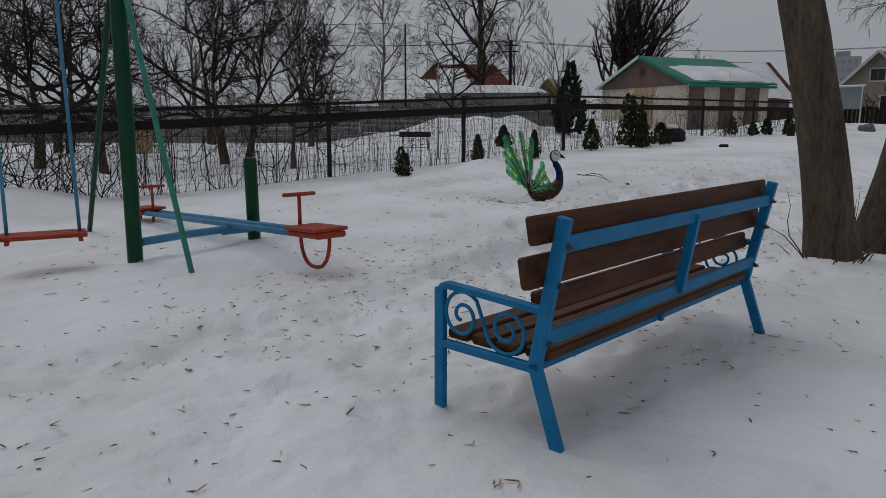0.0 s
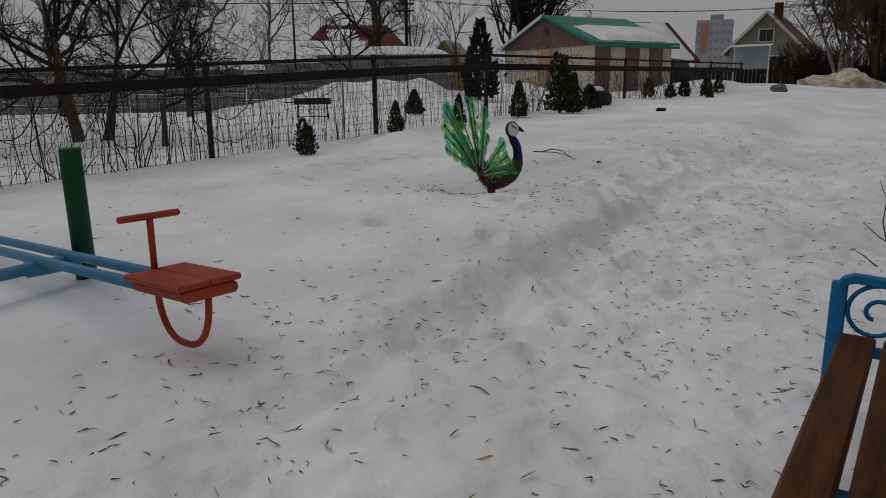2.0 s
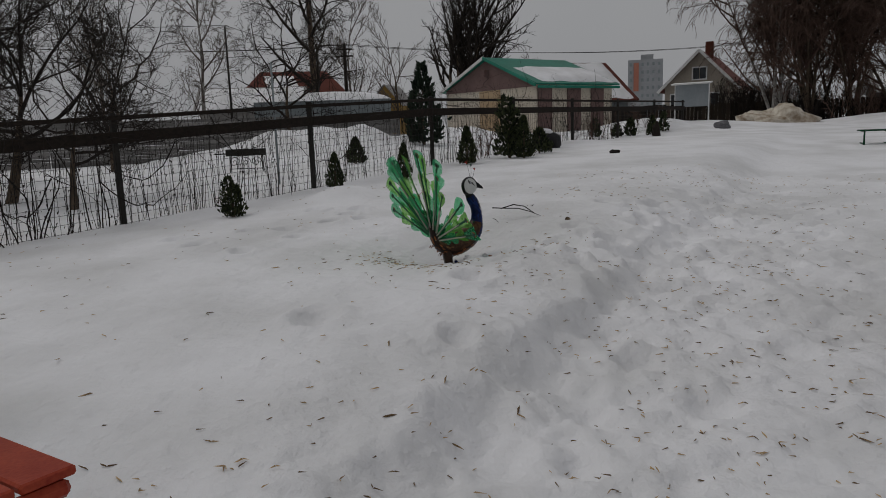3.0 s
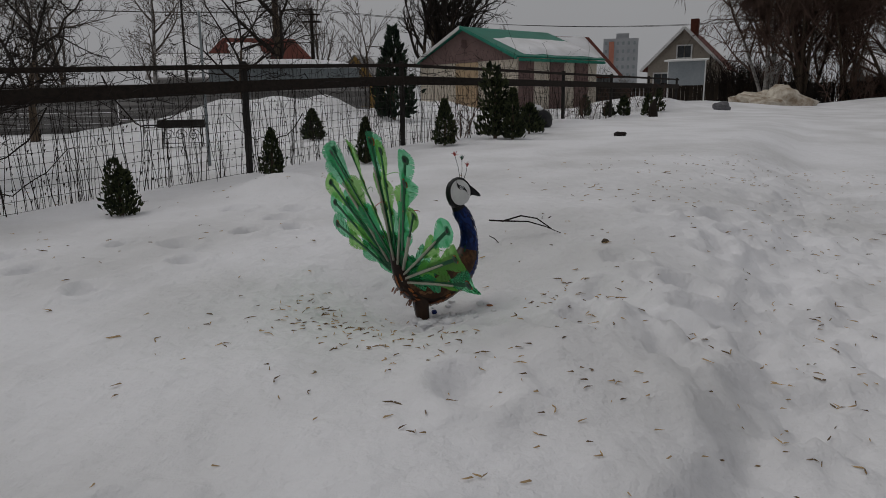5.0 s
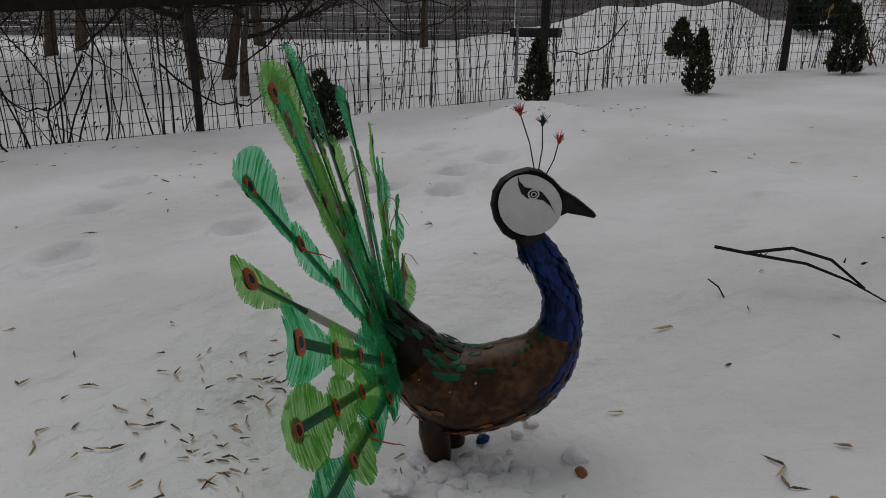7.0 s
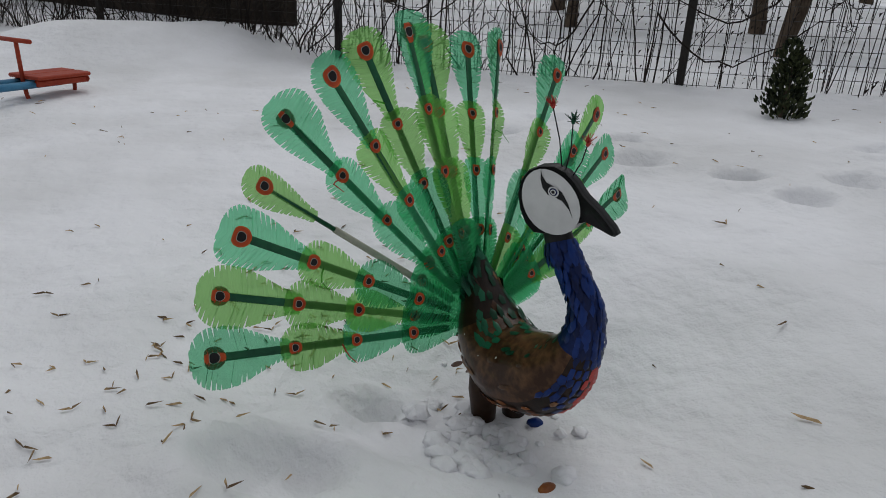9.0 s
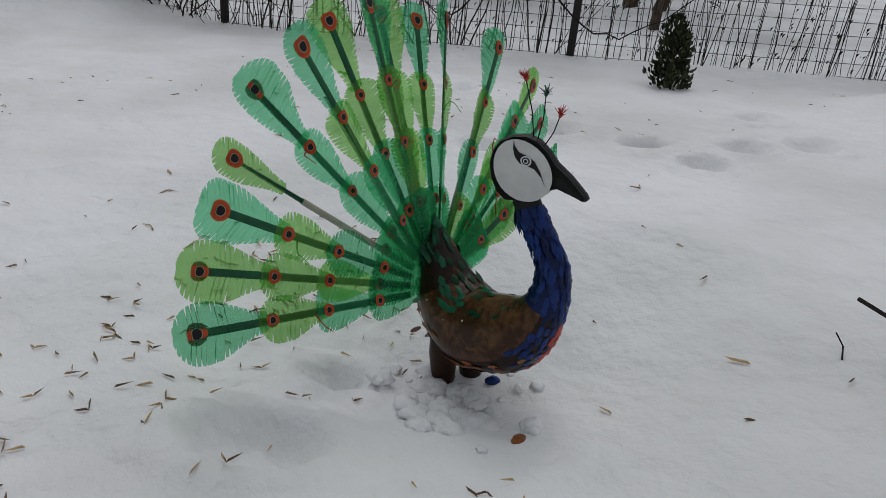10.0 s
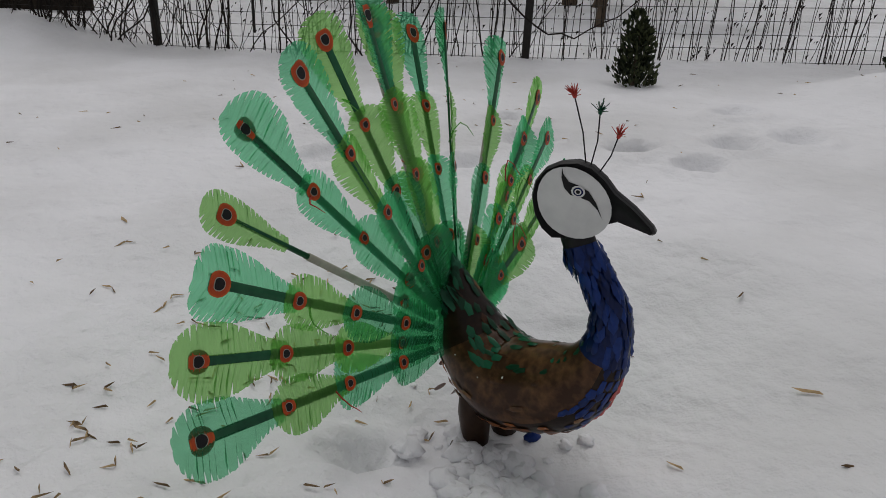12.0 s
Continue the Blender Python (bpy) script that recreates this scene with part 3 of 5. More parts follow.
def bare_tree(name, label, x, y, tall, girth, seed, levels, lift, bark, twig, lean=(0, 0), stems=1, bole=0.55, z=None, group="", low=2, thin=0.005):
    r = random.Random(seed)
    base = height(x, y) - 0.1 if z is None else z
    tree = thing(name, label, "tree", pose(x, y, base), group)
    trunk, crown = Geo(), Geo()
    for s in range(stems):
        d = Vector((lean[0] + (r.gauss(0, 0.22) if stems > 1 else 0), lean[1] + (r.gauss(0, 0.22) if stems > 1 else 0), 1))
        off = Vector((r.gauss(0, 0.12), r.gauss(0, 0.12), 0)) if stems > 1 else Vector((0, 0, 0))
        h = tall * (r.uniform(0.8, 1.05) if stems > 1 else 1.0)
        pts = branch(trunk, off, d, h * bole, girth * (0.7 if stems > 1 else 1), r, 0.06, 0.05, 9, 8)
        top = girth * (0.7 if stems > 1 else 1) * 0.28
        pts2 = branch(crown, pts[-1], pts[-1] - pts[-2], h * (1 - bole), top, r, 0.05, 0.12, 5, 6)
        limb_set(crown, pts[low:] + pts2, girth * 0.75, h * 0.5, levels, r, lift, 0.06, thin)
    part("trunk", trunk, bark, tree, smooth=True)
    part("crown", crown, twig, tree, "bare leafless twigs")
    return tree


APPLE = [(10, 1.1, 1.1, 0.2, 5, 7), (8, 0.6, 0.95, 0.24, 4, 5), (8, 0.52, 0.85, 0.24, 3, 4), (4, 0.55, 0.75, 0.22, 3, 3)]
POPLAR = [(13, 0.85, 0.6, 0.08, 5, 6), (7, 0.5, 0.6, 0.12, 4, 5), (6, 0.45, 0.6, 0.14, 3, 4), (4, 0.5, 0.6, 0.15, 3, 3)]
WEEP = [(18, 0.6, 0.75, 0.08, 4, 6), (8, 0.5, 0.75, 0.12, 3, 5), (7, 0.6, 0.7, 0.12, 3, 4), (3, 0.6, 0.5, 0.12, 3, 3)]

for i, (x, y, tall, girth, lean) in enumerate(((-6.0, 14.3, 4.6, 0.12, (-0.18, 0.1)), (-5.55, 14.4, 4.4, 0.1, (0.2, 0.1)), (-9.6, 13.0, 5.0, 0.13, (0.1, 0.0)), (-8.4, 18.5, 5.4, 0.13, (-0.1, 0)),
                                               (-12.5, 17.5, 5.6, 0.14, (0.1, 0)), (-7.6, 12.3, 4.6, 0.1, (-0.1, 0)), (-10.6, 15.4, 5.0, 0.12, (0.1, 0)), (-3.9, 12.9, 2.9, 0.06, (0.12, 0)), (-7.0, 23.0, 5.2, 0.12, (0, 0)), (-12.0, 10.5, 5.0, 0.13, (0.1, 0.1)),
                                               (-2.6, 27.0, 5.6, 0.1, (0, 0)))):
    bare_tree("apple_tree", "old leafless apple tree with dark tangled branches behind the fence", x, y, tall, girth, 20 + i, APPLE, (0.05, 0.05, 0.08, 0.1), BARK, TWIG, lean, bole=0.42, group="bare orchard trees", low=3, thin=0.006)
bare_tree("birch_tree", "tall bare birch with drooping twigs", -3.3, 43.7, 15.0, 0.30, 41, WEEP, (0.02, -0.12, -0.25, -0.3), BARK, TWIG, bole=0.6, low=1, thin=0.011)
bare_tree("birch_tree", "slim pale bare birch behind the orchard", -8.6, 40.0, 11.0, 0.13, 42, WEEP, (0.10, 0.02, -0.05, -0.1), BIRCH, TWIG_GREY, bole=0.6, low=1, thin=0.011)
bare_tree("lime_tree", "wide bare tree with many rising stems behind the hall", 5.2, 48.7, 13.0, 0.30, 43, POPLAR, (0.08, 0.08, 0.05, 0.05), BARK, TWIG, stems=5, bole=0.45, low=1, thin=0.012)
bare_tree("garden_tree", "small distant leafless tree", 17.0, 80.0, 7.0, 0.15, 44, POPLAR[:3], (0.05,), BARK, TWIG_GREY, thin=0.016, low=1)
for i, (x, y, tall, girth) in enumerate(((19.9, 36.8, 14.0, 0.25), (21.2, 36.2, 14.0, 0.26), (22.6, 35.2, 13.5, 0.22), (24.5, 34.0, 13.0, 0.24), (26.8, 33.0, 13.0, 0.24), (23.5, 39.0, 13.0, 0.24), (29.5, 31.0, 12.0, 0.22))):
    bare_tree("willow_tree", "tall bare birch with dense drooping twigs beside the snowy yard", x, y, tall, girth * 0.52, 60 + i, WEEP, (0.06, -0.08, -0.26, -0.36), BARK if i % 4 else BIRCH, TWIG_RED, bole=0.55, group="bare trees by the yard", stems=5, low=1, thin=0.011)
for i, (x, y, tall, girth) in enumerate(((-14.0, 44.0, 9.0, 0.16), (-1.2, 52.0, 9.0, 0.15), (1.5, 56.0, 8.0, 0.14), (-19.0, 38.0, 9.0, 0.16), (-24.0, 30.0, 8.0, 0.16), (-11.0, 33.0, 7.0, 0.12))):
    bare_tree("garden_tree", "bare garden tree among the far plots", x, y, tall, girth, 80 + i, POPLAR[:3], (0.06,), BARK, TWIG_GREY, group="far garden trees", low=1, thin=0.014)


def near_trunk(x, y, lean, r0, seed):
    r = random.Random(seed)
    tree = thing("maple_tree", "thick rough-barked maple trunk standing in the snow with thin suckers", "tree", pose(x, y, height(x, y)))
    g = Geo()
    pts, rad = [], []
    for i in range(15):
        z = -0.25 + i * 0.28
        pts.append(Vector((lean[0] * z + 0.03 * math.sin(z * 1.7), lean[1] * z, z)))
        rad.append(r0 * (1 + 0.45 * math.exp(-max(z + 0.1, 0) * 5) - 0.045 * z))
    g.tube(pts, rad, 26)
    g.v = [tuple(Vector(p) + Vector((p[0] - lean[0] * p[2], p[1] - lean[1] * p[2], 0)) * (0.10 * noise.noise(Vector((p[0] * 5, p[1] * 5, p[2] * 1.2 + seed))) + 0.05 * noise.noise(Vector((p[0] * 16, p[1] * 16, p[2] * 2.5))))) for p in g.v]
    part("trunk", g, BARK, tree, smooth=True)
    crown = Geo()
    top = branch(crown, pts[-1], pts[-1] - pts[-2], 4.5, rad[-1], r, 0.05, 0.06, 9, 6)
    limb_set(crown, pts[-3:] + top, 0.2, 5.0, [(9, 0.7, 0.9, 0.1, 6, 6), (6, 0.5, 0.8, 0.15, 4, 5), (5, 0.5, 0.7, 0.15, 3, 4)], r, (0.0, -0.08, -0.15))
    part("crown", crown, TWIG, tree, "bare branches")
    for k in range(16):
        a = r.uniform(0, 6.28)
        g = Geo()
        o = Vector((math.cos(a), math.sin(a), 0)) * r0 * r.uniform(1.15, 1.5)
        branch(g, o + Vector((0, 0, -0.05)), Vector((math.cos(a) * 0.7, math.sin(a) * 0.7, 1.0)), r.uniform(0.25, 0.7), 0.006, r, 0.02, 0.2, 4, 5)
        part("sucker", g, TWIG_RED, tree)


near_trunk(3.49, 5.17, (-0.19, 0.02), 0.175, 5)
near_trunk(4.12, 5.85, (0.16, 0.03), 0.2, 9)


def conifer(name, label, x, y, tall, wide, seed, leaf, count, size, low=0.05, group="", category="shrub", z=None, tips=1):
    """An evergreen of many small flat sprays round a thin stem."""
    r = random.Random(seed)
    bush = thing(name, label, category, pose(x, y, height(x, y) - 0.02 if z is None else z), group)
    g = Geo()
    g.tube([(0, 0, -0.15), (0, 0, tall * 0.9)], [0.02 + 0.015 * tall, 0.004], 6)
    part("stem", g, BARK, bush)
    g = Geo()
    for k in range(count):
        h = low + (1 - low) * r.random() ** 1.15
        a = r.uniform(0, 6.283)
        edge = wide * (1 - h) ** (0.75 if tips == 1 else 0.42) * min(1, 0.55 + h * 2.5) * (1 + 0.5 * noise.noise(Vector((math.cos(a) * 1.6, math.sin(a) * 1.6, h * 7 + seed))))
        rad = edge * (0.35 + 0.65 * r.random() ** 0.5) * (r.uniform(1.0, 1.35) if k % 7 == 0 else 1.0)
        tip = k % tips
        p = Vector((math.cos(a) * rad + wide * 0.26 * (tip * 2 - tips + 1), math.sin(a) * rad, h * tall * (1 - 0.17 * tip)))
        up = Vector((math.cos(a) * 0.6 + r.gauss(0, 0.25), math.sin(a) * 0.6 + r.gauss(0, 0.25), 0.9 + r.gauss(0, 0.3))).normalized()
        sd = up.orthogonal().normalized()
        sd.rotate(Matrix.Rotation(r.uniform(0, 6.28), 3, up))
        s = size * r.uniform(0.6, 1.3)
        nrm = up.cross(sd)
        g.add([p, p + up * s * 0.5 + sd * s * 0.32 + nrm * s * 0.05, p + up * s * 1.15, p + up * s * 0.5 - sd * s * 0.32 - nrm * s * 0.05, p + up * s * 0.55 + nrm * s * 0.13], [(0, 1, 4), (1, 2, 4), (2, 3, 4), (3, 0, 4)])
    part("foliage", g, leaf, bush)


for label, x, y, tall, wide, count, spray in (("small loose dark green thuja bush in the snow", -1.16, 10.62, 0.47, 0.12, 560, 0.055), ("small conical dark green thuja in the snow", -0.05, 11.75, 0.46, 0.13, 620, 0.05),
                                              ("narrow dark green thuja beside the fence", 0.89, 13.3, 0.55, 0.13, 560, 0.06), ("brownish conical thuja beside the fence", 2.06, 15.0, 0.66, 0.2, 700, 0.07),
                                              ("tall dark thuja by the fence bend", 3.2, 15.6, 0.78, 0.2, 700, 0.08), ("taller uneven dark thuja by the fence bend", 2.98, 15.9, 1.15, 0.23, 520, 0.12), ("broad dark thuja half buried in snow", -0.05, 18.2, 0.56, 0.25, 760, 0.08),
                                              ("low spreading dark juniper by the fence", 3.75, 16.8, 0.5, 0.32, 300, 0.1)):
    conifer("thuja" if "juniper" not in label else "juniper", label, x, y, tall, wide, int(abs(x * 10) + y), THUJA, count * 2, spray * 0.66, group="thujas along the fence", tips=2 if "loose" in label or "uneven" in label else 1)
for i, (x, y, h) in enumerate(((7.0, 23.9, 0.55), (7.6, 23.7, 0.35), (8.0, 23.6, 0.5), (8.56, 23.3, 0.55), (9.4, 24.6, 0.6))):
    conifer("thuja", "small far thuja on the snow slope", x, y, h, 0.17, 20 + i, THUJA, 260, 0.09, group="thujas on the slope")
conifer("spruce_tree", "dark loose spruce behind the fence", 1.75, 23.9, 2.3, 0.60, 30, SPRUCE, 900, 0.18, 0.03, category="tree")


def thicket(name, label, x, y, count, spread, tall, seed, mat, thin):
    """A clump of bare stems from one root."""
    r = random.Random(seed)
    g = Geo()
    for k in range(count):
        p = Vector((x + r.gauss(0, spread), y + r.gauss(0, spread), 0))
        p.z = height(p.x, p.y) - 0.1
        pts = branch(g, p, Vector((r.gauss(0, 0.35), r.gauss(0, 0.35), 1)), tall * r.uniform(0.6, 1.1), thin * 1.8, r, 0.03, 0.12, 3, 6)
        limb_set(g, pts, thin * 1.8, tall * 0.5, [(6, 0.7, 0.6, 0.15, 3, 4), (3, 0.5, 0.6, 0.15, 3, 3)], r, (0.02,), 0.2, thin)
    tagged(part(name, g, mat), label, "shrub", "bare shrubs", "stuff")


for i, (x, y, c, sp, h) in enumerate(((19.4, 39.8, 90, 0.7, 2.3), (25.0, 45.5, 40, 1.2, 3.0), (21.3, 35.6, 40, 0.8, 1.5), (24.0, 34.0, 70, 1.3, 1.9), (28.0, 31.5, 70, 1.4, 2.0), (23.6, 44.5, 60, 0.7, 2.6), (22.0, 37.5, 40, 1.5, 2.2), (26.0, 35.0, 40, 1.6, 2.4), (30.0, 31.0, 40, 1.8, 2.6), (34.0, 26.0, 40, 2.0, 2.6))):
    thicket("bare_shrub", "dense dark thicket of bare stems beyond the yard", x, y, c, sp, h, 200 + i, TWIG_RED if i % 2 else TWIG, 0.013)
for i, (x, y, c, sp, h) in enumerate(((6.6, 22.6, 10, 0.25, 0.9), (8.9, 25.4, 12, 0.3, 1.0), (2.5, 16.4, 8, 0.15, 0.9))):
    thicket("bare_shrub", "small dry bare shrub by the fence", x, y, c, sp, h, 300 + i, TWIG_RED, 0.006)


# ---- fence ----
FENCE_Z = (-0.35, -0.25, -0.15, -0.03, 0.065, 0.205, 0.35, 0.477, 0.50, 0.52, 0.54, 0.56, 0.58)
FENCE = [(-13.5, -1.4), (-11.3, 1.0), (-9.0, 3.5), (-6.8, 6.0), (-4.65, 8.39), (-2.44, 10.74), (-0.48, 13.14), (1.48, 15.6), (3.45, 18.05), (5.4, 20.5), (7.4, 23.0), (9.4, 25.4), (11.4, 27.9)]


def build_fence():
    fence = thing("fence", "black post fence with wire mesh and dark timber rails", "fence", pose(-0.48, 13.14, 0))
    o = Vector((0.48, -13.14, 0))
    for (x, y), h in zip(FENCE, FENCE_Z):
        g = Geo()
        g.plank(1.62, 0.06, 0.06, Matrix.Translation(Vector((x, y, h + 0.44)) + o) @ pose(0, 0, 0, 0, 90, 48), 0.006)
        part("post", g, IRON, fence)
    for (x0, y0), (x1, y1), z0, z1 in zip(FENCE, FENCE[1:], FENCE_Z, FENCE_Z[1:]):
        a, b = Vector((x0, y0, z0)), Vector((x1, y1, z1))
        way = (b - a).normalized()
        out = Vector((way.y, -way.x, 0)).normalized()
        for z, w, t in ((1.02, 0.13, 0.05), (1.24, 0.05, 0.04)):
            g = Geo()
            g.plank((b - a).length + 0.02, t, w, between(a + out * 0.055 + Vector((0, 0, z - 0.05)) + o, b + out * 0.055 + Vector((0, 0, z - 0.05)) + o), 0.006)
            part("rail", g, RAIL_WOOD, fence, "dark weathered timber rail")
        g = Geo()
        n = int((b - a).length / 0.1)
        for i in range(n + 1):
            p = a.lerp(b, i / n) + o
            zz = height(p.x - o.x, p.y - o.y)
            g.tube([(p.x, p.y, zz - 0.08), (p.x, p.y, (a.lerp(b, i / n)).z + 1.0)], 0.0026, 3, closed_ends=False)
        for j in range(11):
            zz = Vector((0, 0, -0.02 + 0.1 * j))
            g.tube([a + o + zz, a.lerp(b, 0.5) + o + zz, b + o + zz], 0.0026, 3, closed_ends=False)
        part("wire_mesh", g, WIRE, fence, "dark welded wire mesh panel")


build_fence()


def build_vines():
    r = random.Random(11)
    for k, ((x0, y0), (x1, y1), z0, z1) in enumerate(zip(FENCE[1:10], FENCE[2:11], FENCE_Z[1:], FENCE_Z[2:])):
        a, b = Vector((x0, y0, z0)), Vector((x1, y1, z1))
        way = (b - a).normalized()
        out = Vector((way.y, -way.x, 0)).normalized()
        dense = (150, 150, 170, 120, 90, 80, 70, 50, 40)[k]
        g = Geo()
        for i in range(dense):
            q = r.random()
            p = a.lerp(b, q) + out * r.gauss(0.0, 0.06)
            p.z = height(p.x, p.y) - 0.05
            wild = 1.0 if k < 3 else r.choice((0.12, 0.15, 0.2, 0.3) if k > 3 else (0.2, 0.3, 0.8))
            d = Vector((r.gauss(0, 0.25 * wild), r.gauss(0, 0.25 * wild), 1)) + way * r.gauss(0, 0.35 * wild)
            pts = [p.copy()]
            steps = r.randint(9, 16)
            for s in range(steps):
                d = (d + way * r.gauss(0, 0.32 * wild) + out * r.gauss(0, 0.14) + Vector((0, 0, r.gauss(0.06 + 0.3 * (1 - wild), 0.2 * wild)))).normalized()
                off = (p - a).dot(out)
                d -= out * off * 0.35
                if p.z > a.z + 1.2:
                    d.z -= 0.45
                p = p + d * 0.125
                pts.append(p.copy())
            rad = r.choice((0.003, 0.004, 0.004, 0.006, 0.009) if k < 4 else (0.003, 0.0035, 0.004, 0.005))
            g.tube(pts, [rad * (1 - 0.6 * j / steps) for j in range(steps + 1)], 3, closed_ends=False)
        for i in range(dense * 2 // 3):
            p = a.lerp(b, r.random()) + out * r.gauss(0.02, 0.07) + Vector((0, 0, r.gauss(1.1, 0.13)))
            d = way * r.choice((-1, 1)) + Vector((0, 0, r.gauss(0, 0.4)))
            branch(g, p, d, r.uniform(0.4, 1.2), r.choice((0.004, 0.006)), r, 0.0, 0.3, 3, 6)
        for i in range(5 if k < 4 else 2):
            p = a.lerp(b, r.random()) + out * 0.03 + Vector((0, 0, r.uniform(0.5, 1.2)))
            turn = r.choice((-1, 1))
            ln, dip = r.uniform(0.8, 1.6), r.uniform(0.15, 0.5)
            pts = [p + way * turn * ln * q / 12 + Vector((0, 0, -dip * math.sin(math.pi * (q / 12) ** 0.8) + 0.02 * r.gauss(0, 1))) for q in range(13)]
            g.tube(pts, [0.008 * (1 - 0.6 * q / 12) for q in range(13)], 4, closed_ends=False)
        for i in range(dense * 5):
            p = a.lerp(b, r.random()) + out * r.gauss(0.0, 0.06) + Vector((0, 0, r.uniform(0.02, 1.25)))
            s = r.uniform(0.008, 0.024)
            g.add([p, p + way * s + Vector((0, 0, s * 0.4)), p + Vector((0, 0, -s * 1.3)) + out * s * 0.5], [(0, 1, 2)])
        ob = part("vine", g, TWIG)
        tagged(ob, "tangle of dry brown vines on the fence", "vine", "vines on the fence", "stuff")


build_vines()


# ---- buildings ----
def frame_at(x, y, z, ahead):
    return turn_to((x, y, z), (ahead[0], ahead[1], 0))


def slab(geo, pts, thick):
    """A flat plate of four corners, made thick upwards."""
    n = (Vector(pts[1]) - Vector(pts[0])).cross(Vector(pts[3]) - Vector(pts[0])).normalized()
    if n.z < 0:
        n = -n
    verts = [Vector(p) for p in pts] + [Vector(p) + n * thick for p in pts]
    geo.add(verts, [(3, 2, 1, 0), (4, 5, 6, 7), (0, 1, 5, 4), (1, 2, 6, 5), (2, 3, 7, 6), (3, 0, 4, 7)])


def gabled(name, label, x, y, z, ahead, wide, deep, eave, ridge, walls, roof, over=0.3, snow=None, wall_label="", roof_label=""):
    """A gabled house; the gable looks along -x of its frame, its long side along x. Origin: near corner of gable and long side."""
    house = thing(name, label, "building", frame_at(x, y, z, ahead))
    g = Geo()
    g.prism([(0, -1), (wide, -1), (wide, eave), (wide / 2, ridge), (0, eave)], 0.2, pose(0.1, 0, 0, 0, 0, 90))
    part("gable_wall", g, walls, house, wall_label)
    g = Geo()
    g.prism([(0, -1), (wide, -1), (wide, eave), (wide / 2, ridge), (0, eave)], 0.2, pose(deep - 0.1, 0, 0, 0, 0, 90))
    part("gable_wall", g, walls, house)
    for yy in (0.1, wide - 0.1):
        g = Geo()
        g.box(deep - 0.4, 0.2, eave + 1, pose(deep / 2, yy, (eave - 1) / 2))
        part("side_wall", g, walls, house)
    pitch = (ridge - eave) / (wide / 2)
    for s in (0, 1):
        g = Geo()
        y0, y1 = (-over, wide / 2) if s == 0 else (wide + over, wide / 2)
        z0 = eave - over * pitch
        slab(g, [(-over, y0, z0 + 0.02), (deep + over, y0, z0 + 0.02), (deep + over, y1, ridge + 0.02), (-over, y1, ridge + 0.02)], 0.07)
        ob = part("roof", g, roof, house, roof_label)
        if snow:
            g = Geo()
            a, b, c, d = snow
            f = lambda q: z0 + (ridge - z0) * q + 0.085
            ya = lambda q: y0 + (y1 - y0) * q
            pts = []
            nx, ny = 16, 8
            for j in range(ny + 1):
                for i in range(nx + 1):
                    u, v = i / nx, j / ny
                    rim = min(u, 1 - u, v, 1 - v)
                    uu = c + (d - c) * u + 0.012 * noise.noise(Vector((u * 5, v * 5, s)))
                    vv = a + (b - a) * v + 0.04 * noise.noise(Vector((u * 6, v * 3, s + 4)))
                    pts.append((-over + (deep + 2 * over) * uu, ya(vv), f(vv) + 0.02 + 0.16 * min(1, rim * 6) ** 0.6))
            fs = [(j * (nx + 1) + i, j * (nx + 1) + i + 1, (j + 1) * (nx + 1) + i + 1, (j + 1) * (nx + 1) + i) for j in range(ny) for i in range(nx)]
            g.add(pts, fs)
            part("roof_snow", g, SNOW, house, "white snow lying on the roof", True)
    return house


def build_hall():
    """Striped hall with a green roof."""
    z = 0.66
    ahead = Vector((4.09, 2.53, 0)).normalized()
    hall = gabled("hall", "cream hall with mauve panels and a snowy green metal roof", 7.25, 33.7, z, ahead, 6.6, 4.9, 2.25, 3.55, CREAM, GREEN_ROOF, 0.25, (0.05, 0.58, 0.10, 0.985), "cream painted wall", "green metal roof sheet")
    g = Geo()
    g.prism([(0.02, 2.12), (6.58, 2.12), (6.5, 2.27), (3.3, 3.5), (0.1, 2.27)], 0.05, pose(-0.03, 0, 0, 0, 0, 90))
    part("gable_panel", g, MAUVE, hall, "mauve boarded gable")
    g = Geo()
    g.plank(1.5, 0.05, 2.2, pose(-0.03, 3.15, 1.0, 0, 0, 90), 0.01)
    part("door", g, TAN, hall, "tan painted door panel")
    for x in (0.42, 2.25, 3.8):
        g = Geo()
        g.plank(0.85, 0.06, 2.15, pose(x + 0.05, -0.035, 1.05), 0.01)
        part("wall_panel", g, MAUVE, hall, "mauve wall panel")
    g = Geo()
    g.box(0.3, 0.25, 0.3, pose(-0.2, 3.25, 2.9))
    g.tube([(-0.12, 3.25, 2.9), (-0.35, 3.25, 2.8)], 0.1, 8)
    part("lamp", g, MAUVE, hall, "small dull wall lamp")
    g = Geo()
    g.plank(5.3, 0.08, 0.12, pose(2.45, -0.3, 2.08), 0.02)
    part("gutter", g, GREEN_ROOF, hall)
    for s in (0, 1):
        g = Geo()
        a, b = Vector((-0.3, -0.25 if s == 0 else 6.85, 2.15)), Vector((-0.3, 3.3, 3.6))
        g.plank((b - a).length, 0.06, 0.14, between(a, b), 0.01)
        part("barge_board", g, WHITE_TRIM if s else GREEN_ROOF, hall)


build_hall()


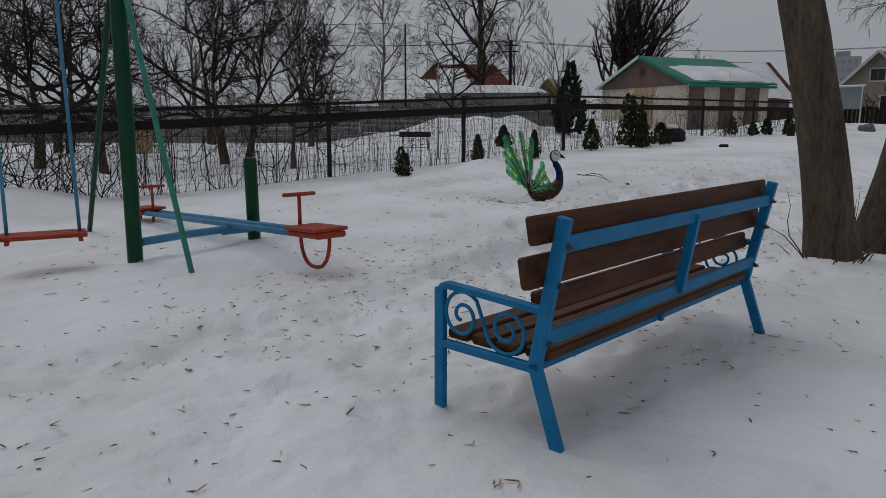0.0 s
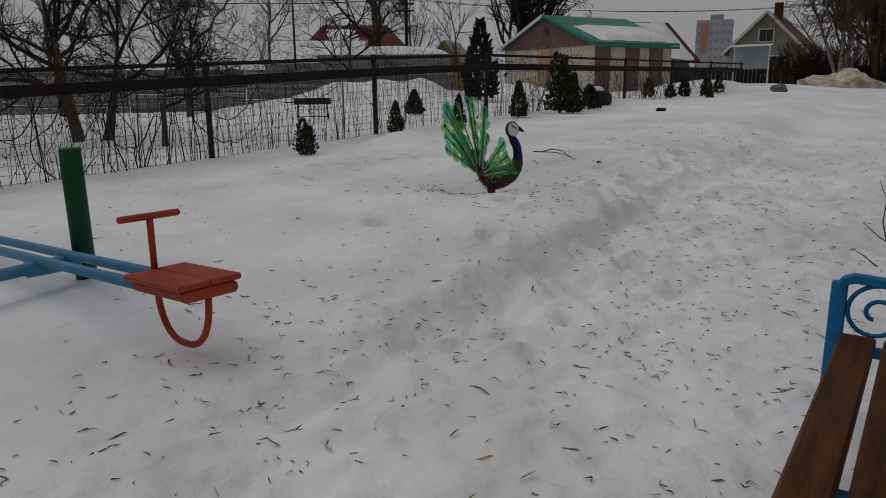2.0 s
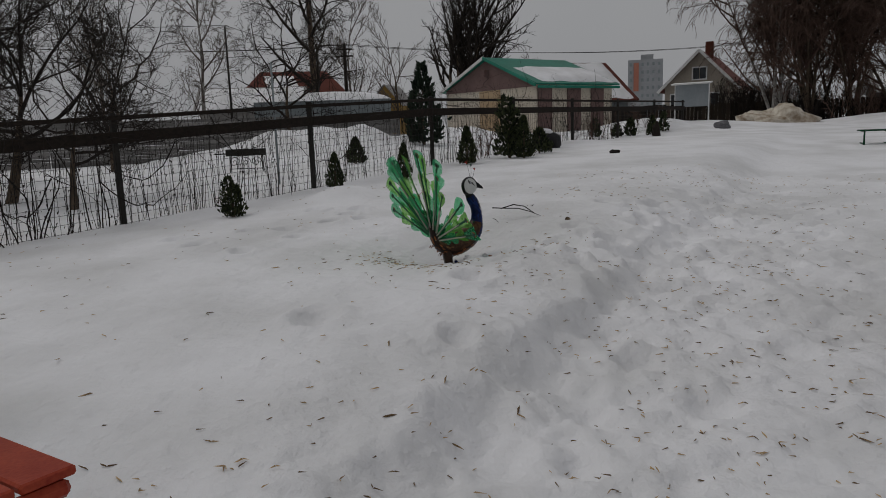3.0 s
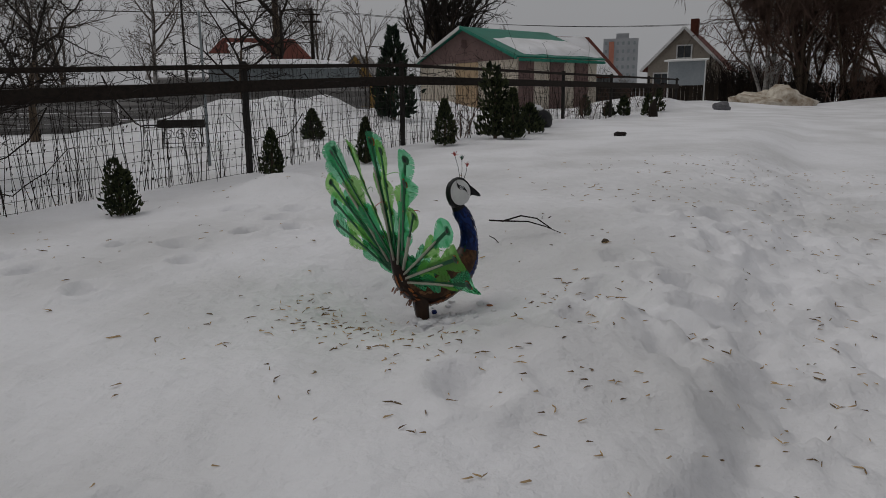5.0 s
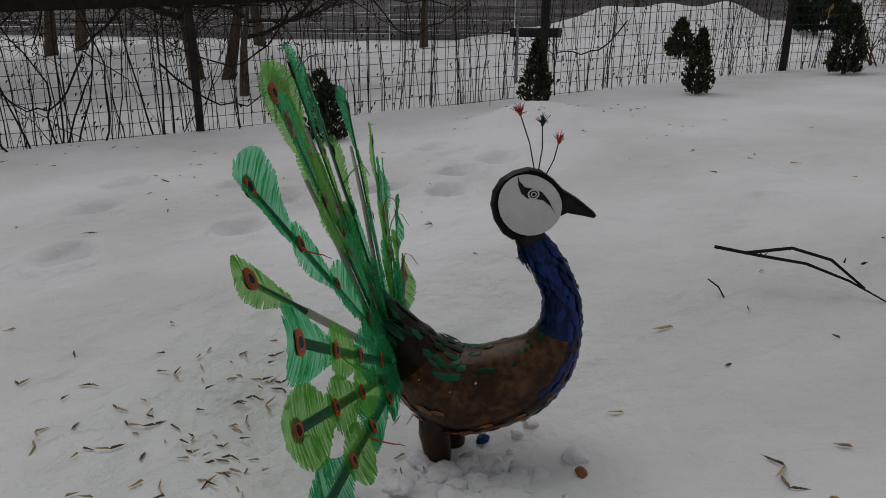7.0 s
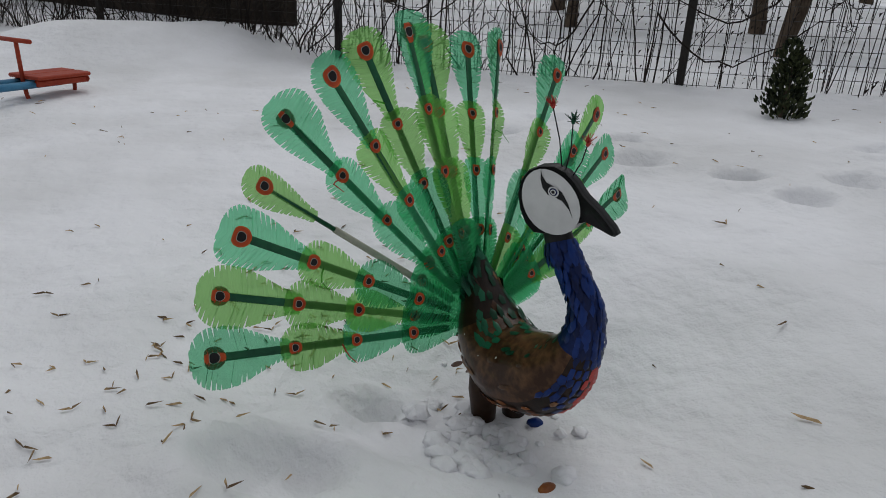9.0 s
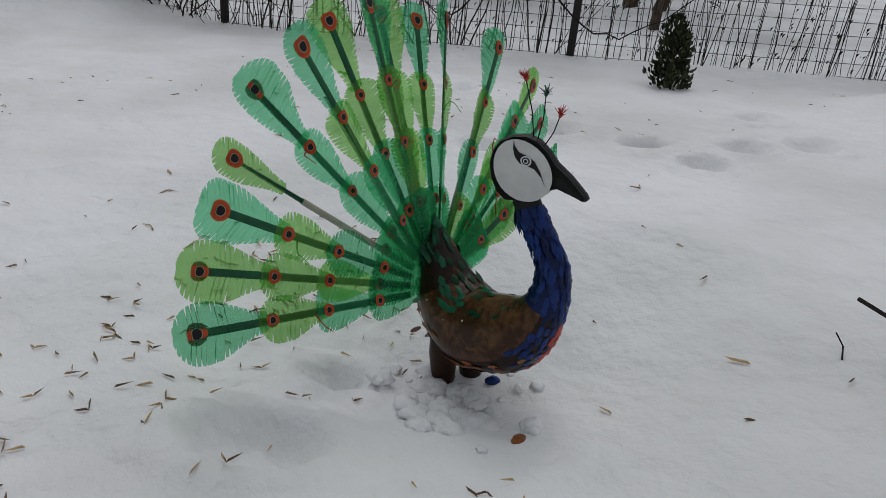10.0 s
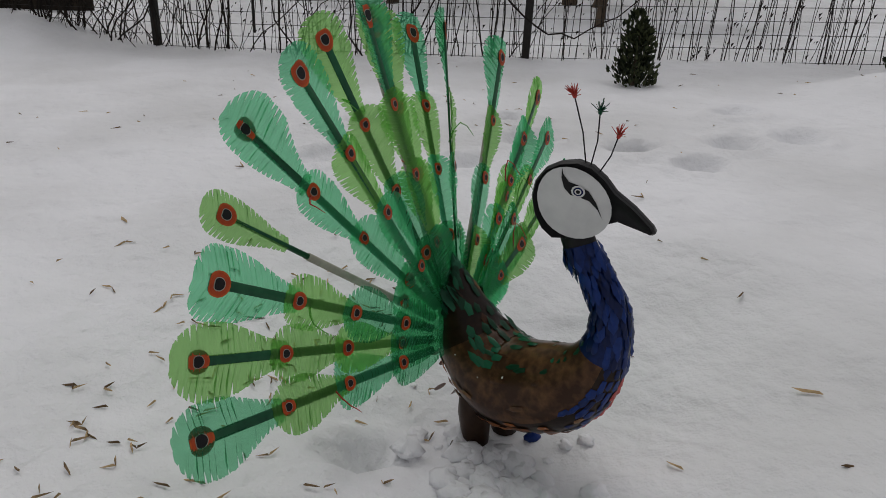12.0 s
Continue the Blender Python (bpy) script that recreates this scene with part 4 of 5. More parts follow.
def add_window(house, x, y, z, w, h, turn, lites=2, frame_mat=WHITE_TRIM):
    g = Geo()
    m = pose(x, y, z, 0, 0, turn)
    for sx in (-w / 2, w / 2):
        g.box(0.08, 0.08, h + 0.08, m @ pose(sx, -0.03, 0))
    for sz in (-h / 2, h / 2):
        g.box(w, 0.08, 0.08, m @ pose(0, -0.03, sz))
    win = part("window", g, frame_mat, house)
    for i in range(lites):
        g = Geo()
        g.box(w / lites - 0.05, 0.02, h - 0.06, m @ pose(-w / 2 + (i + 0.5) * w / lites, -0.012, 0))
        part("pane", g, DARK_GLASS, win)


white_house = gabled("house", "low house with a broad snow-covered roof behind the hall", 9.3, 39.6, 0.5, (0.97, 0.25), 6.0, 4.6, 1.95, 3.9, GREY_METAL, RED_ROOF, 0.4, (0.02, 0.98, 0.02, 0.95))
red_house = gabled("house", "beige house with a steep red roof and an attic window", 23.5, 48.4, 0.8, (0.55, 0.83), 4.5, 7.0, 2.5, 4.7, BEIGE, RED_ROOF, 0.4)
add_window(red_house, -0.02, 2.25, 3.3, 0.9, 0.8, -90)
add_window(red_house, -0.02, 3.6, 1.6, 1.0, 0.8, -90)
add_window(red_house, -0.02, 1.5, 1.6, 1.0, 0.8, -90)
for yy, za, yb, zb in ((-0.4, 2.12, 2.25, 4.78), (4.9, 2.12, 2.25, 4.78)):
    g = Geo()
    g.plank((Vector((0, yb - yy, zb - za))).length, 0.06, 0.18, between((-0.42, yy, za), (-0.42, yb, zb)), 0.01)
    part("barge_board", g, WHITE_TRIM, red_house, "white barge board")
g = Geo()
g.plank(1.2, 0.5, 0.5, pose(2.2, 2.0, 4.9, 0, 90, 0), 0.03)
part("chimney", g, BRICK, red_house, "brick chimney")


def hip_house(label, x, y, z, ahead, long, deep, eave, ridge, inset, walls, roof):
    """A house under a hipped roof; origin at the near corner of its long side."""
    house = thing("house", label, "building", frame_at(x, y, z, ahead))
    for yy in (0.1, deep - 0.1):
        g = Geo()
        g.box(long - 0.4, 0.2, eave + 1, pose(long / 2, yy, (eave - 1) / 2))
        part("side_wall", g, walls, house)
    for xx in (0.1, long - 0.1):
        g = Geo()
        g.box(0.2, deep, eave + 1, pose(xx, deep / 2, (eave - 1) / 2))
        part("end_wall", g, walls, house)
    o, m = 0.35, deep / 2
    g = Geo()
    g.add([(-o, -o, eave - 0.1), (long + o, -o, eave - 0.1), (long + o, deep + o, eave - 0.1), (-o, deep + o, eave - 0.1), (inset, m, ridge), (long - inset, m, ridge),
           (-o, -o, eave + 0.02), (long + o, -o, eave + 0.02), (long + o, deep + o, eave + 0.02), (-o, deep + o, eave + 0.02)],
          [(0, 3, 2, 1), (6, 7, 5, 4), (8, 9, 4, 5), (9, 6, 4), (7, 8, 5), (0, 1, 7, 6), (1, 2, 8, 7), (2, 3, 9, 8), (3, 0, 6, 9)])
    part("roof", g, roof, house, "dark red hipped roof")
    g = Geo()
    rise = (ridge - eave) / (m + o)
    cols, rows = 10, 6
    pts = []
    for a in range(rows + 1):
        for b in range(cols + 1):
            u, v = b / cols, a / rows
            yy = -o + (m + o) * (0.35 + 0.5 * v + 0.05 * noise.noise(Vector((u * 5, 3, 1))))
            xx = long * (0.30 + 0.26 * u - 0.06 * v + 0.03 * noise.noise(Vector((v * 4, u * 4, 2))))
            pts.append((xx, yy, eave + 0.05 + (yy + o) * rise + 0.14 * min(1, 5 * min(u, 1 - u, v, 1 - v))))
    g.add(pts, [(a * (cols + 1) + b, a * (cols + 1) + b + 1, (a + 1) * (cols + 1) + b + 1, (a + 1) * (cols + 1) + b) for a in range(rows) for b in range(cols)])
    part("roof_snow", g, SNOW, house, "patch of snow on the roof", True)
    return house


brick_house = hip_house("dark red brick house with a snow-patched hipped roof", -11.6, 62.5, 0.8, (0.99, 0.1), 9.6, 7.0, 2.6, 5.5, 2.0, BRICK, RED_ROOF)
for xx in (1.8, 4.6, 7.6):
    add_window(brick_house, xx, -0.02, 1.5, 1.1, 1.2, 0)
ochre_house = gabled("house", "small ochre garden house far off", 1.9, 64.0, 1.0, (0.3, 0.95), 2.6, 4.0, 2.3, 3.8, OCHRE, GREY_BOARD, 0.25)
add_window(ochre_house, -0.02, 1.3, 1.9, 0.7, 0.7, -90)
far_house = gabled("house", "low cottage with a snowy roof among the trees", -10.5, 47.0, 0.6, (0.98, 0.1), 6.0, 6.0, 2.0, 3.4, GREY_BOARD, GREY_BOARD, 0.4, (0.03, 0.95, 0.03, 0.97))
yard_house = gabled("house", "low dark shed with snow on its roof beyond the yard", 29.0, 42.0, 0.6, (0.9, -0.44), 5.0, 9.0, 1.8, 2.9, DARK_BOARD, GREY_BOARD, 0.4, (0.03, 0.95, 0.03, 0.97))


def build_container():
    """Long grey metal shed with a rounded snowy top."""
    box = thing("metal_shed", "long grey-blue metal shed with thick snow on its curved roof", "building", frame_at(-5.2, 35.3, 0.55, (6.1, 0.55)))
    g = Geo()
    n = 40
    g.box(6.1, 2.4, 2.2, pose(3.05, 1.2, 0.9))
    part("body", g, GREY_METAL, box)
    for i in range(n + 1):
        g = Geo()
        g.plank(2.1, 0.05, 0.03, pose(i * 6.1 / n, -0.01, 0.95, 0, 90, 0), 0.008)
        part("rib", g, GREY_METAL, box)
    g = Geo()
    pts, rows, cols = [], 20, 10
    for i in range(rows + 1):
        for j in range(cols + 1):
            u, v = i / rows, j / cols
            pts.append((-0.1 + 6.3 * u, -0.14 + 2.6 * v, 1.97 + 0.40 * min(1, 5 * min(v, 1 - v)) ** 0.5 * (1 - abs(2 * u - 1) ** 3) ** 0.6 + 0.03 * noise.noise(Vector((u * 6, v * 3, 1)))))
    g.add(pts, [(i * (cols + 1) + j, (i + 1) * (cols + 1) + j, (i + 1) * (cols + 1) + j + 1, i * (cols + 1) + j + 1) for i in range(rows) for j in range(cols)])
    part("roof_snow", g, SNOW, box, "thick white snow", True)


build_container()


def build_tower():
    tower = thing("apartment_building", "distant grey apartment tower with orange panels", "building", frame_at(80.5, 237.5, 0, (0.94, -0.34)))
    g = Geo()
    g.box(11.0, 10.0, 22.0, pose(5.5, 5.0, 9.5))
    part("wall", g, CONCRETE, tower)
    g = Geo()
    g.box(4.0, 4.0, 1.8, pose(6.0, 5.0, 21.4))
    part("roof", g, CONCRETE, tower)
    g = Geo()
    g.box(1.6, 0.5, 9.0, pose(2.6, -0.2, 15.0))
    part("panel", g, ORANGE_PANEL, tower, "orange balcony panels")
    for i in range(8):
        for x in (0.9, 4.6, 6.3, 8.0, 9.8):
            g = Geo()
            g.box(0.7, 0.2, 1.0, pose(x, -0.06, 1.5 + i * 2.5))
            # distance haze is put into the window colour: pale grey, not dark glass
            part("window", g, GREY_METAL, tower)


build_tower()


def board_wall(name, label, pts, low, high, mat, step, lying=False):
    """Boards side by side along a line; lying boards run along it."""
    wall = thing(name, label, "wall", pose(pts[0][0], pts[0][1], 0))
    o = Vector((-pts[0][0], -pts[0][1], 0))
    r = random.Random(5)

    def board(me, m):
        ob = new("board", me)
        ob.parent, ob.matrix_basis = wall, m

    for (x0, y0), (x1, y1) in zip(pts, pts[1:]):
        a, b = Vector((x0, y0, 0)) + o, Vector((x1, y1, 0)) + o
        ln = (b - a).length
        g = Geo()
        if lying:
            n = int(ln / 4)
            g.plank(ln / n - 0.02, 0.03, step * 0.97, None, 0.004)
            me = g.mesh("board", mat)
            for j in range(int((high - low) / step)):
                for q in range(n):
                    board(me, turn_to(a.lerp(b, (q + 0.5) / n) + Vector((0, 0, low + step * (j + 0.5))), b - a) @ pose(0, r.uniform(-0.02, 0.02), r.uniform(-0.01, 0.01)))
        else:
            g.plank(high - low, step * 0.9, 0.03, pose(0, 0, 0, 0, 90, 0) @ pose(0, 0, 0, 90, 0, 0), 0.004)
            me = g.mesh("board", mat)
            for q in range(int(ln / step)):
                board(me, turn_to(a.lerp(b, (q + 0.5) * step / ln) + Vector((0, 0, (low + high) / 2 + r.uniform(-0.04, 0.04))), b - a))


board_wall("plot_fence", "grey weathered slatted fence between the plots", [(-30, 24.0), (-15, 27.0), (1.2, 31.0)], 0.2, 1.75, GREY_BOARD, 0.11, True)
board_wall("old_shed", "dark brown board shed wall behind the fence", [(-15.5, -0.5), (-11.5, 4.0), (-7.6, 8.4)], -0.4, 2.2, DARK_BOARD, 0.14)
board_wall("yard_fence", "dark board fence at the far end of the yard", [(14.5, 40.5), (24.0, 37.5), (40.0, 28.0), (52.0, 14.0)], 0.2, 1.9, DARK_BOARD, 0.2)
board_wall("plot_fence", "dark board fence beside the hall", [(11.6, 37.0), (14.6, 40.4)], 0.2, 1.8, DARK_BOARD, 0.16)


# ---- poles and wires ----
def pole(name, label, x, y, tall, rad, mat, arms=0):
    p = thing(name, label, "pole", pose(x, y, height(x, y)))
    g = Geo()
    g.tube([(0, 0, -0.3), (0, 0, tall)], [rad, rad * 0.75], 10)
    part("shaft", g, mat, p, smooth=True)
    for k in range(arms):
        g = Geo()
        g.plank(1.0, 0.09, 0.09, pose(0, -0.05, tall - 0.35 - 0.4 * k), 0.01)
        part("crossarm", g, mat, p)
        for s in (-0.42, 0.42):
            g = Geo()
            g.tube([(s, -0.05, tall - 0.32 - 0.4 * k), (s, -0.05, tall - 0.18 - 0.4 * k)], [0.05, 0.03], 6)
            part("insulator", g, CONCRETE, p)


pole("utility_pole", "dark wooden utility pole with crossarms", -1.7, 47.5, 5.9, 0.13, RAIL_WOOD, 2)
pole("utility_pole", "thin black pole carrying wires", -7.7, 42.5, 6.6, 0.07, IRON)
pole("metal_pole", "thin grey metal pole behind the fence", -1.15, 14.2, 1.95, 0.02, GREY_METAL)


def wire(a, b, sag):
    g = Geo()
    a, b = Vector(a), Vector(b)
    g.tube([a.lerp(b, i / 24) - Vector((0, 0, sag * 4 * (i / 24) * (1 - i / 24))) for i in range(25)], 0.014, 4)
    ob = part("overhead_wire", g, IRON)
    tagged(ob, "thin black overhead wire", "wire", "overhead wires")


for s in (-0.42, 0.42):
    wire((-1.7 + s, 47.4, 6.3), (-30, 44 + s, 7.5), 0.8)
    wire((-1.7 + s, 47.4, 6.3), (40, 58 + s, 8.0), 1.2)
wire((-7.7, 42.5, 6.9), (-1.7, 47.4, 6.1), 0.3)
wire((-7.7, 42.5, 6.9), (-40, 35, 8.5), 0.8)
wire((-30, 30, 9.5), (45, 48, 13.0), 1.0)
wire((-30, 31, 10.2), (45, 49, 14.0), 1.0)


# ---- yard things ----
def build_notice_board():
    b = thing("notice_board", "blank grey-blue notice board on two thin legs", "sign", turn_to((11.95, 28.4, height(11.95, 28.4)), (0.75, -0.66, 0)))
    for x in (-0.62, 0.62):
        g = Geo()
        g.tube([(x, 0, -0.4), (x, 0, 1.36)], 0.025, 8)
        part("leg", g, WHITE_TRIM, b)
    g = Geo()
    g.plank(1.26, 0.04, 0.82, pose(0, 0, 0.95), 0.01)
    part("panel", g, NOTICE_GREY, b)
    g = Geo()
    g.plank(1.42, 0.35, 0.05, pose(0, -0.08, 1.38, 8, 0, 0), 0.01)
    part("canopy", g, WHITE_TRIM, b, "thin snowy canopy")


build_notice_board()
g = Geo()
g.lump((1.65, 1.1, 0.82), pose(17.25, 31.8, 0.66), 2.0, 0.55, 18)
tagged(part("tarpaulin_cover", g, TARP, smooth=True), "heap under a muddy snow-covered tarpaulin", "heap")
g = Geo()
g.lump((0.24, 0.2, 0.17), pose(11.5, 24.9, height(11.5, 24.9) + 0.08), 5.0, 0.4, 10)
tagged(part("boulder", g, STONE, smooth=True), "grey boulder sticking out of the snow", "stone")
g = Geo()
g.tube([(8.42, 22.6, height(8.42, 22.6) - 0.1), (8.40, 22.6, height(8.42, 22.6) + 0.25), (8.43, 22.58, height(8.42, 22.6) + 0.42)], [0.13, 0.10, 0.02], 9)
tagged(part("tree_stump", g, RAIL_WOOD), "dark splintered tree stump in the snow", "stump")
g = Geo()
g.lump((0.32, 0.27, 0.27), pose(4.3, 18.6, height(4.3, 18.6) + 0.14), 8.0, 0.2, 12)
sack = part("black_sack", g, BLACK_RUBBER, smooth=True)
tagged(sack, "black plastic sack on the snow by the fence", "sack")
g = Geo()
g.lump((0.16, 0.13, 0.07), pose(4.25, 18.5, height(4.3, 18.6) + 0.38), 3.0, 0.3, 8)
part("snow_cap", g, SNOW, sack, "small cap of white snow", smooth=True)
g = Geo()
g.lump((0.10, 0.07, 0.045), pose(4.9, 15.5, height(4.9, 15.5) + 0.02), 8.5, 0.4, 8)
tagged(part("dark_clod", g, RAIL_WOOD), "dark clod lying on the snow", "clod")


def build_grill():
    gr = thing("brazier", "black forged iron brazier behind the fence", "grill", turn_to((-2.5, 18.6, 0.33), (1, 0.05, 0)) @ Matrix.Scale(0.74, 4))
    g = Geo()
    g.plank(1.15, 0.3, 0.2, pose(0, 0, 0.58), 0.01)
    part("fire_box", g, IRON, gr)
    for x in (-0.5, 0.5):
        for y in (-0.13, 0.13):
            g = Geo()
            g.tube([(x, y, -0.3), (x * 0.92, y, 0.5)], 0.014, 6)
            part("leg", g, IRON, gr)
    for k, x in enumerate((-0.34, -0.02, 0.3)):
        g = Geo()
        g.tube([(x + 0.16 * (1 - i / 26) * math.cos(i * 0.42), -0.14, 0.3 + 0.16 * (1 - i / 26) * math.sin(i * 0.42)) for i in range(24)], 0.01, 5)
        part("scroll", g, IRON, gr)
    g = Geo()
    g.plank(1.0, 0.02, 0.02, pose(0, -0.14, 0.1), 0.003)
    part("stretcher", g, IRON, gr)
    g = Geo()
    g.plank(0.35, 0.3, 0.03, pose(-0.75, 0, 0.55), 0.005)
    part("side_shelf", g, IRON, gr)


build_grill()


def build_far_bench():
    b = thing("yard_bench", "small green bench with an orange backrest far across the yard", "bench", turn_to((11.3, 16.9, height(11.3, 16.9) - 0.05), (0.9, -0.43, 0)))
    for x in (-0.45, 0.0, 0.45):
        g = Geo()
        g.tube([(x, -0.15, -0.1), (x, -0.15, 0.32), (x, 0.2, 0.32), (x, 0.24, 0.72 if x > 0.1 else 0.33)], 0.018, 6)
        part("frame", g, GREEN_PAINT, b)
        g = Geo()
        g.tube([(x, -0.18, 0.06), (x, 0.3, 0.06)], 0.018, 6)
        part("foot", g, GREEN_PAINT, b)
    for y in (-0.1, 0.1):
        g = Geo()
        g.plank(1.1, 0.16, 0.03, pose(0, y, 0.34), 0.006)
        part("seat_plank", g, GREEN_PAINT, b)
    for z, mt in ((0.5, ORANGE_PAINT), (0.66, ORANGE_PAINT)):
        g = Geo()
        g.plank(0.42, 0.12, 0.03, pose(0.45, 0.23, z, 80, 0, 0), 0.006)
        part("back_plank", g, mt, b, "orange back plank")


build_far_bench()


def build_feeder():
    f = thing("bird_box", "weathered ochre board box on a thin stake behind the fence", "box", pose(-4.95, 9.3, height(-4.95, 9.3)))
    g = Geo()
    g.plank(0.34, 0.1, 0.36, pose(0, 0, 0.72), 0.01)
    part("box", g, TAN, f)
    g = Geo()
    g.tube([(0, 0.06, -0.2), (0, 0.06, 0.6)], 0.012, 6)
    part("stake", g, IRON, f)


build_feeder()


# ---- peacock ----
def build_peacock():
    """Garden figure of a peacock cut from plastic bottles, as one mesh."""
    mats = [PEA_TEAL, PEA_LIME, PEA_STEM, PEA_ORANGE, PEA_BLACK, PEA_WHITE, PEA_BLUE, PEA_BROWN, PEA_GREEN, PEA_AMBER, PEA_RED, PEA_BARE, PEA_DARK, PEA_RUST]
    TEAL, LIME, STEM, ORANGE, BLACK, WHITE, BLUE, BROWN, GREEN, AMBER, RED, BARE, DARK, RUSTY = range(14)
    g = Geo()
    r = random.Random(21)
    o = Vector((1.10, 7.85, 0.0))
    d, n = Vector((0.97, 0.24, 0)).normalized(), Vector((-0.24, 0.97, 0)).normalized()
    P = lambda s, z, q=0.0: o + d * s + n * (q + 0.052 + 0.010 * smooth(0.36, 0.45, z) - 0.037 * smooth(0.48, 0.64, z)) + Vector((0, 0, z))

    # body and neck
    spine = [(-0.125, 0.445, 0.012), (-0.106, 0.397, 0.040), (-0.076, 0.345, 0.066), (-0.035, 0.288, 0.091), (0.04, 0.244, 0.103), (0.12, 0.258, 0.098), (0.194, 0.298, 0.089), (0.247, 0.355, 0.066), (0.270, 0.425, 0.045),
             (0.266, 0.495, 0.037), (0.242, 0.555, 0.034), (0.210, 0.605, 0.034), (0.190, 0.645, 0.030)]
    fine = []
    for i in range(len(spine) - 1):
        p0, p1, p2, p3 = (Vector(spine[max(0, min(len(spine) - 1, i + k))]) for k in (-1, 0, 1, 2))
        for k in range(4):
            t = k / 4
            fine.append(0.5 * (2 * p1 + (p2 - p0) * t + (2 * p0 - 5 * p1 + 4 * p2 - p3) * t * t + (3 * p1 - p0 - 3 * p2 + p3) * t ** 3))
    fine.append(Vector(spine[-1]))
    sides, rings = 18, []
    for i, c in enumerate(fine):
        tan = fine[min(i + 1, len(fine) - 1)] - fine[max(i - 1, 0)]
        tan = Vector((tan.x, tan.y)).normalized()
        up = (-tan.y, tan.x)
        wide = 0.92 if c.y < 0.45 else 0.85
        ring = []
        for k in range(sides):
            a = 2 * math.pi * k / sides
            u, q = math.cos(a) * c.z, math.sin(a) * c.z * wide
            ring.append(P(c.x + up[0] * u, c.y + up[1] * u, q))
        rings.append((c, tan, up, wide, ring))

    def skin(c, a):
        """Which colour the bird has here: a is 0 on the back side, pi below."""
        back = math.cos(a)
        right = math.sin(a) > -0.1
        if c.x > 0.15 and c.y > 0.30 and not (back > 0.1 and c.y < 0.43) and (right or c.y > 0.43 or back < -0.45):
            if back < -0.3 and c.y < 0.40 and math.sin(a) > -0.1:
                return RED
            return BLUE if c.y > 0.33 or r.random() < 0.6 else BROWN
        if c.x < -0.10 and back > -0.1:
            return GREEN if r.random() < 0.75 else DARK
        if back > 0.55 and r.random() < 0.28:
            return GREEN
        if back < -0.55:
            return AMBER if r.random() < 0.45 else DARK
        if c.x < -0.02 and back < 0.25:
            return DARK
        return BROWN
    g.v += [tuple(p) for row in rings for p in row[4]]
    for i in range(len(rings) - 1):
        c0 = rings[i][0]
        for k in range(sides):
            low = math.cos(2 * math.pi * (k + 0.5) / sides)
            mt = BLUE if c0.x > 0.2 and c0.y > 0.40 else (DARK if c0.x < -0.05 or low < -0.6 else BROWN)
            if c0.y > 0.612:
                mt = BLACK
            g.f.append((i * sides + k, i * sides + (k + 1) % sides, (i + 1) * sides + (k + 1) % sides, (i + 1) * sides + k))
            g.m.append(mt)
    g.add(rings[0][4], [tuple(range(sides - 1, -1, -1))], DARK)

    # overlapping scales cut from bottles
    for i in range(1, len(rings) - 3):
        c, tan, up, wide, ring = rings[i]
        m = max(9, int(2 * math.pi * c.z / 0.018))
        for k in range(m):
            a = 2 * math.pi * (k + (i % 2) * 0.5 + r.uniform(-0.25, 0.25)) / m
            out = (d * (up[0] * math.cos(a)) + Vector((0, 0, up[1] * math.cos(a))) + n * math.sin(a) * wide).normalized()
            at = P(c.x + up[0] * math.cos(a) * c.z, c.y + up[1] * math.cos(a) * c.z, math.sin(a) * c.z * wide)
            back = -(d * tan.x + Vector((0, 0, tan.y)))
            back = (back - out * back.dot(out)).normalized()
            taper = (fine[i - 1].z - fine[i + 1].z) / max(0.005, (fine[i + 1] - fine[i - 1]).to_2d().length)
            back = (back + out * min(0.0, taper) * 1.05).normalized()
            sd = out.cross(back).normalized()
            mt = skin(c, a)
            if (mt in (BROWN, DARK) and r.random() < 0.95) or (c.x < -0.06 and math.cos(a) < 0.2):
                continue
            ln, w = r.uniform(0.024, 0.045), r.uniform(0.005, 0.010)
            lift = r.uniform(0.0005, 0.002) if mt in (BROWN, DARK, AMBER) else (r.uniform(0.0015, 0.0045) if c.x > 0.1 else r.uniform(0.0005, 0.002))
            p0 = at + out * 0.001
            pts = [p0 - sd * w * 0.7, p0 + sd * w * 0.7, p0 + back * ln * 0.6 + sd * w + out * lift * 0.7, p0 + back * ln + out * lift * 1.2, p0 + back * ln * 0.6 - sd * w + out * lift * 0.7, p0 + back * ln * 0.5 + out * (lift + 0.003)]
            g.add(pts, [(0, 1, 5), (1, 2, 5), (2, 3, 5), (3, 4, 5), (4, 0, 5)], mt)
    # loose amber scallops under the tail and breast
    for k in range(22):
        s, q = r.choice(((-0.07, 0.2), (-0.05, 0.18), (-0.085, 0.27), (-0.09, 0.24), (0.215, 0.265))), r.uniform(-0.06, 0.06)
        at = P(s[0] + r.uniform(-0.03, 0.03), s[1] + r.uniform(-0.015, 0.02), q)
        w = r.uniform(0.013, 0.02)
        way = (-d * 0.5 + Vector((0, 0, -0.8)) + n * r.gauss(0, 0.3)).normalized()
        sd = way.cross(d).normalized()
        pts = [at] + [at + way * w * (1 - math.cos(b)) + sd * w * math.sin(b) for b in (0.6, 1.1, 1.7, 2.3, 3.14, 4.0, 4.6, 5.2, 5.7)]
        g.add(pts, [tuple(range(10))], AMBER)
